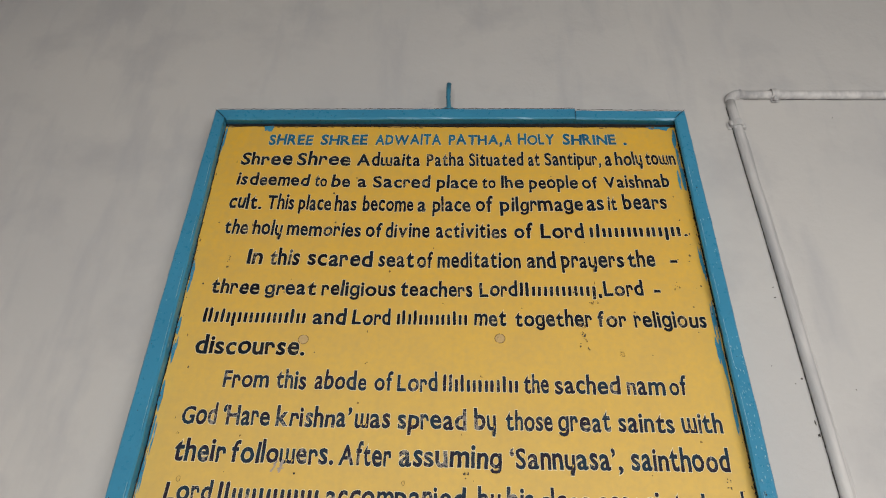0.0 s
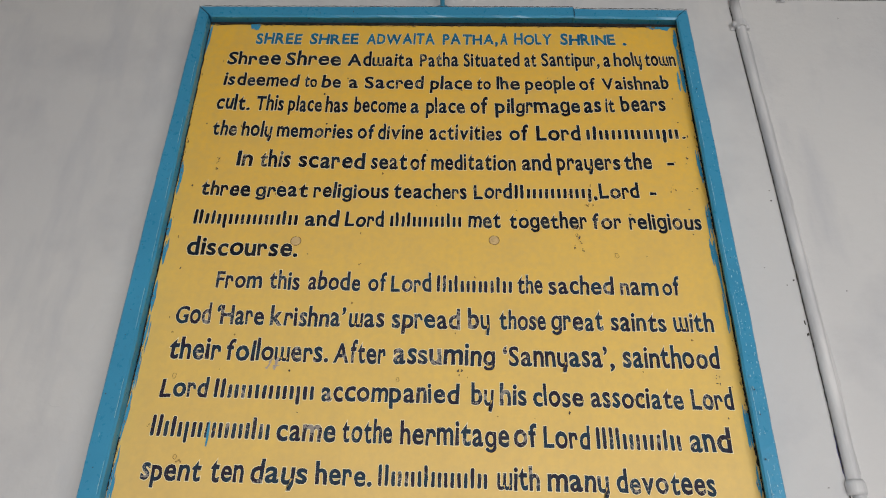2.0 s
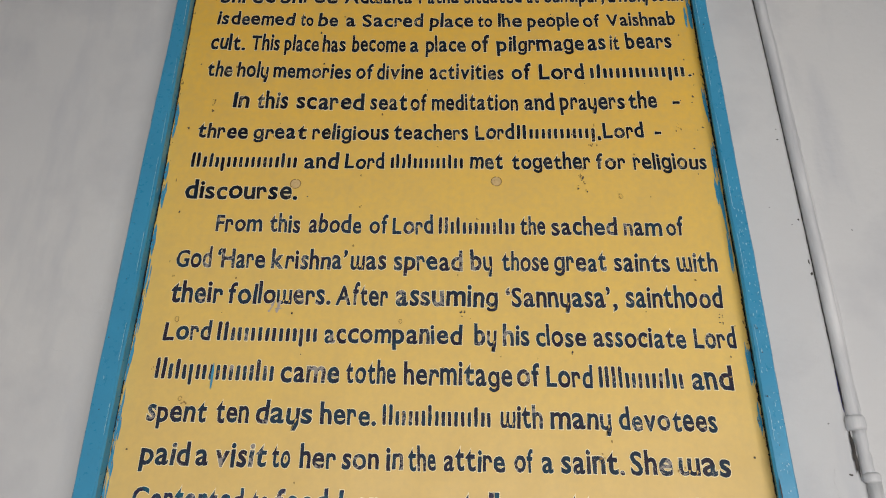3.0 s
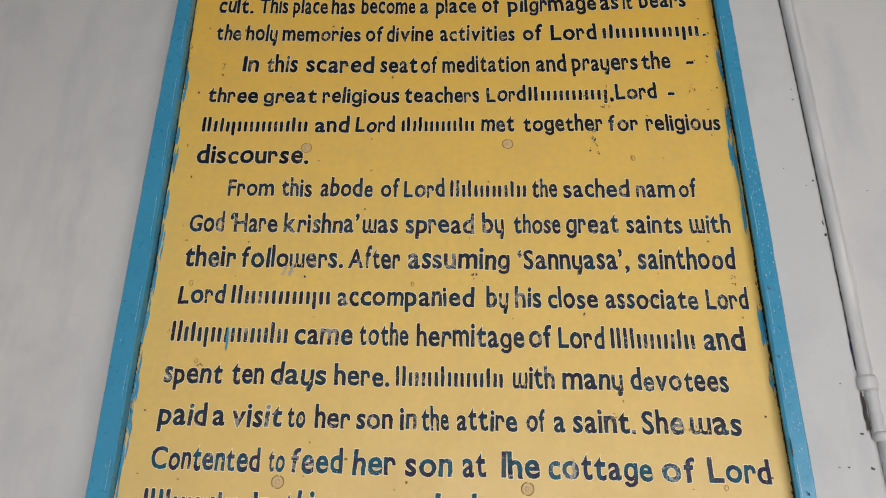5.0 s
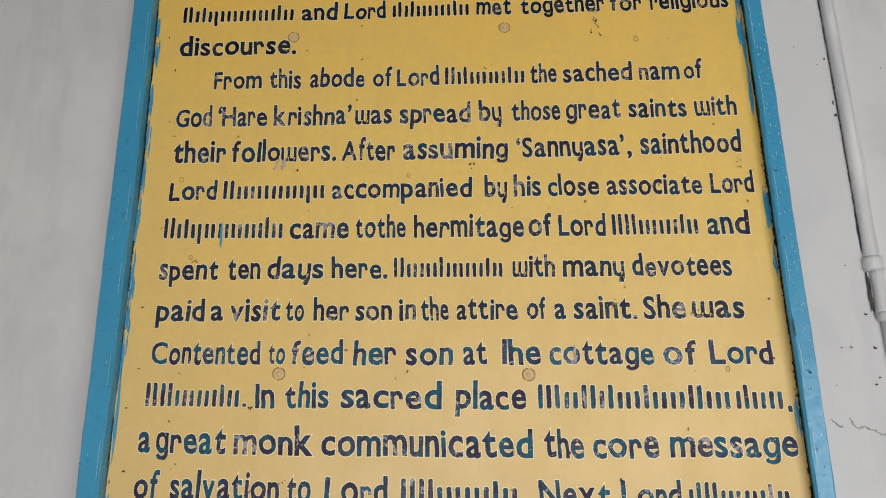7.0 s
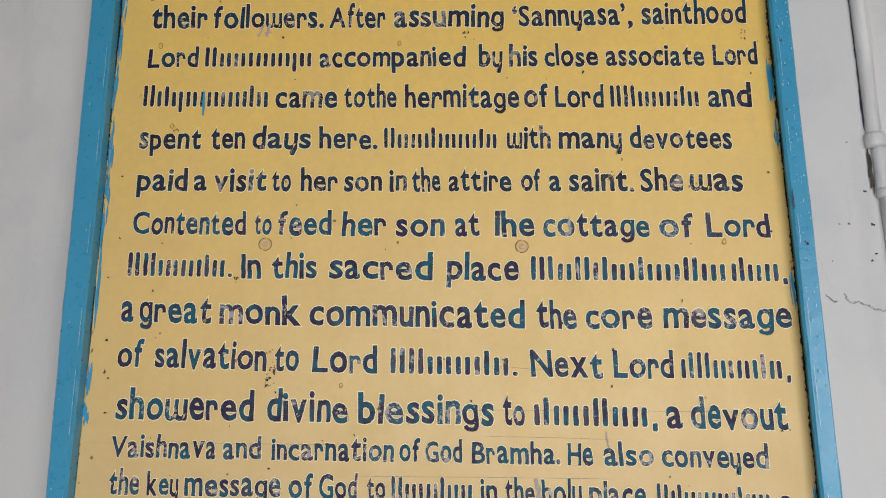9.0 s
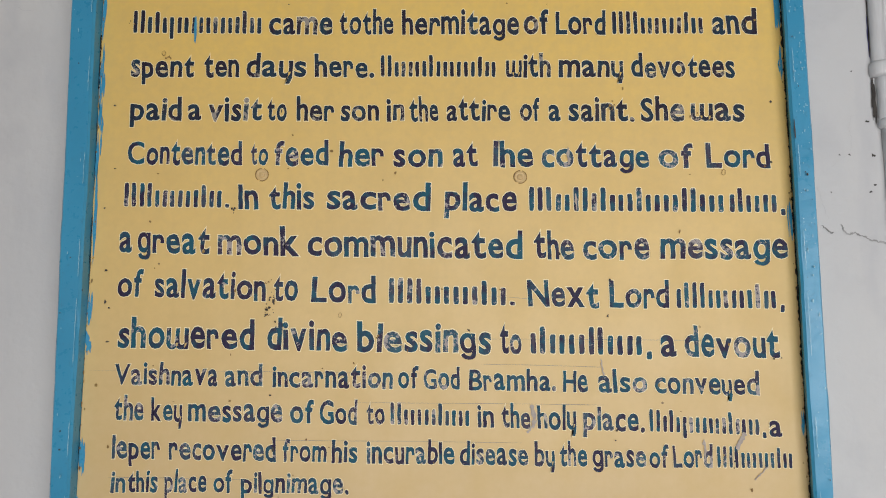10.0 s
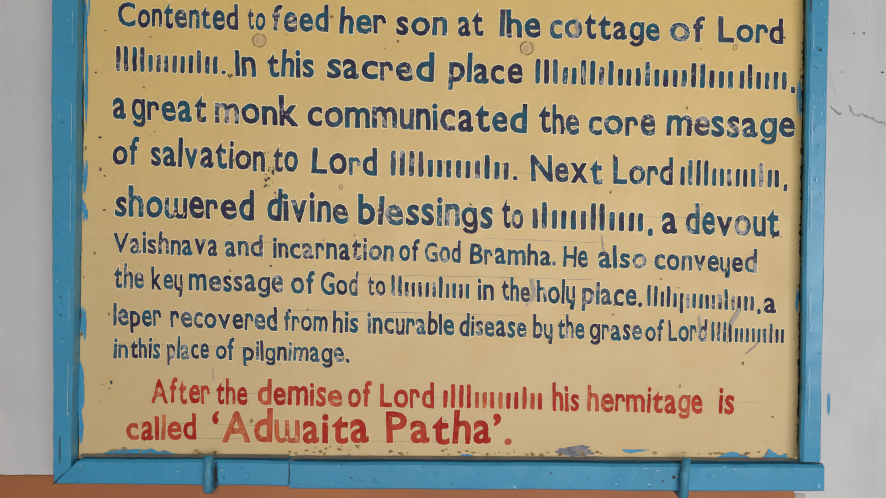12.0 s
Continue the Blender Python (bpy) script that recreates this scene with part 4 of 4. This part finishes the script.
def flecks(count, x0, x1, z0, z1, long):
    bm = bmesh.new()
    for k in range(count):
        a, b = rng.uniform(0.0006, 0.0016), rng.uniform(0.0006, 0.0016)
        if rng.random() < 0.5:
            a, b = (a * 3, b) if long == "x" else (a, b * 3)
        blot(bm, rng.uniform(x0, x1), rng.uniform(z0, z1), a, b, FRONT - 0.0021, rng.random(), 7, 0.5)
    return bm


for z0, z1, n in ((1.26, 1.55, 26), (1.55, 1.85, 44), (1.85, 2.05, 46), (2.05, 2.25, 60), (2.25, 2.6, 16)):
    on_frame("paint_flecks", flecks(n, 0.4395, 0.456, z0, z1, "z"), glint_worn_blue, "pale flecks painted as glints and chips")
on_frame("paint_flecks", flecks(14, -0.457, -0.440, 1.26, 2.6, "z"), glint_worn_blue, "pale flecks painted as glints and chips")
on_frame("paint_flecks", flecks(40, 0.20, 0.455, 1.213, 1.237, "x"), glint_worn_blue, "pale flecks painted as glints and chips")
on_frame("paint_flecks", flecks(14, -0.44, 0.20, 1.215, 1.237, "x"), glint_worn_blue, "pale flecks painted as glints and chips")


def dots(count, x0, x1, z0, z1):
    bm = bmesh.new()
    for k in range(count):
        a = rng.uniform(0.0008, 0.0020)
        blot(bm, rng.uniform(x0, x1), rng.uniform(z0, z1), a, a * rng.uniform(0.7, 1.5), FRONT - 0.0023, rng.random(), 7, 0.4)
    return bm


on_frame("pits", dots(16, -0.457, -0.440, 1.25, 2.68), grime_shade, "small dark pits in the blue paint")
on_frame("pits", dots(14, 0.440, 0.456, 1.25, 2.68), grime_shade, "small dark pits in the blue paint")
on_frame("pits", dots(16, -0.44, 0.45, 1.213, 1.237), grime_shade, "small dark pits in the blue paint")
on_frame("pits", dots(9, -0.44, 0.44, 2.712, 2.729), grime_shade, "small dark pits in the blue paint")
# broken highlight painted along the inner arris of the upright rails
for k in range(12):
    z0 = 1.28 + 0.115 * k + rng.uniform(-0.02, 0.02)
    z1 = z0 + rng.uniform(0.03, 0.09)
    arris = [(-0.460 + 0.0215 - 0.0042 + 0.0078 * math.sin(math.pi * (2.732 - z) / 1.52), z) for z in (z0, (2 * z0 + z1) / 3, (z0 + 2 * z1) / 3, z1)]
    on_frame("edge_highlight", ribbon(bmesh.new(), arris, 0.0010, FRONT - 0.0021, k + 400), glint_worn_blue, "painted pale highlight on the rail's edge")
    x0 = 0.4405 + 0.0006 * noise.noise((k, 3, 3))
    on_frame("edge_highlight", ribbon(bmesh.new(), [(x0, z0), (x0, (z0 + z1) / 2), (x0 - 0.0003, z1)], 0.0009, FRONT - 0.0021, k + 430), glint_worn_blue, "painted pale highlight on the rail's edge")
for pts in ([(-0.459, 2.7345), (-0.447, 2.7225), (-0.4375, 2.7125)], [(0.459, 2.7345), (0.447, 2.7235), (0.4365, 2.7125)], [(-0.459, 1.211), (-0.452, 1.218), (-0.446, 1.224)],
            [(0.247, 2.7105), (0.2474, 2.7235), (0.2470, 2.7345)], [(-0.1788, 1.211), (-0.1785, 1.225), (-0.1790, 1.238)], [(0.432, 1.2408), (0.445, 1.2412), (0.458, 1.2408)]):
    on_frame("open_joint", ribbon(bmesh.new(), pts, 0.0013, FRONT - 0.0022, int(1000 * (pts[0][0] + pts[0][1]))), gap_black, "dark open joint in the frame")
# painted shade in the gap round the sheet, grime along the upper arris
def gap_line(points, width, seed, y=-0.0013, jitter=0.0007):
    return on_frame("shade_grime", ribbon(bmesh.new(), points, width, y, seed, jitter), gap_black, "painted black shade in the gap beside the sheet")


gap_line([(-0.432 + 0.036 * k, 2.7100) for k in range(25)], 0.0042, 501)
gap_line([(left_edge(2.695 - 0.02 * k) - 0.0006, 2.695 - 0.02 * k) for k in range(20)], 0.0030, 502)
gap_line([(left_edge(2.30 - 0.03 * k) - 0.0012, 2.30 - 0.03 * k) for k in range(12)], 0.0016, 503)
gap_line([(left_edge(1.93 - 0.012 * k) - 0.0002, 1.93 - 0.012 * k) for k in range(7)], 0.0034, 504)
gap_line([(left_edge(1.83 - 0.03 * k) - 0.0012, 1.83 - 0.03 * k) for k in range(19)], 0.0014, 505)
for z0, z1, w in ((2.70, 2.52, 0.0034), (2.50, 2.26, 0.0048), (2.06, 1.90, 0.0064), (1.89, 1.61, 0.0056), (1.60, 1.245, 0.0066)):
    n = max(4, round((z0 - z1) / 0.018))
    gap_line([(PXR + 0.0012, z0 + (z1 - z0) * k / n) for k in range(n + 1)], w, round(z0 * 100), jitter=0.0010)
for xa, xb, za, zb in ((-0.455, 0.247, 2.7367, 2.7401), (0.25, 0.456, 2.7367, 2.7352)):
    n = round((xb - xa) / 0.02)
    on_frame("shade_grime", ribbon(bmesh.new(), [(xa + (xb - xa) * k / n, za + (zb - za) * k / n) for k in range(n + 1)], 0.0022, FRONT + 0.0005, round(xa * 100) + 700, 0.0009), grime_shade, "dark grime and painted shade on the upper arris")
# black rift and frayed threads beside the hook
on_frame("rift", blot(bmesh.new(), -0.2655, 1.2225, 0.0045, 0.026, FRONT - 0.0024, 91, 20, 0.4), gap_black, "black rift in the rail beside the hook")
for k in range(6):
    x = -0.268 + rng.gauss(0, 0.006)
    on_frame("thread", ribbon(bmesh.new(), [(x, 1.213), (x + rng.gauss(0, 0.004), 1.207), (x + rng.gauss(0, 0.008), 1.2005)], 0.0007, FRONT - 0.0030 - 0.0001 * k, k + 800), grime_shade, "dark frayed thread")
# dirt caught where the board meets the rails
bm = bmesh.new()
for k in range(110):
    z = rng.uniform(1.25, 2.69)
    a = rng.uniform(0.0008, 0.0020)
    blot(bm, left_edge(z) + abs(rng.gauss(0, 0.0022)), z, a, a * rng.uniform(0.8, 3), -0.0009 - 0.000004 * k, rng.random(), 7, 0.5)
for k in range(120):
    z = rng.uniform(1.25, 2.69)
    a = rng.uniform(0.0008, 0.0024)
    blot(bm, PXR + 0.001 - abs(rng.gauss(0, 0.0024)), z, a, a * rng.uniform(0.8, 3), -0.0009 - 0.000004 * k, rng.random(), 7, 0.5)
for k in range(60):
    a = rng.uniform(0.0012, 0.0040)
    blot(bm, rng.uniform(-0.43, 0.43), 2.7080 - abs(rng.gauss(0, 0.0015)), a * 2, a, -0.0009 - 0.000004 * k, rng.random(), 7, 0.5)
for k in range(70):
    a = rng.uniform(0.0012, 0.0036)
    blot(bm, rng.uniform(-0.43, 0.43), 1.2425 + abs(rng.gauss(0, 0.003)), a * 1.8, a, -0.0009 - 0.000004 * k, rng.random(), 7, 0.5)
tagged(mark("edge_dirt", bm, rust, "brown dirt along the edges of the board"), kind="stuff")
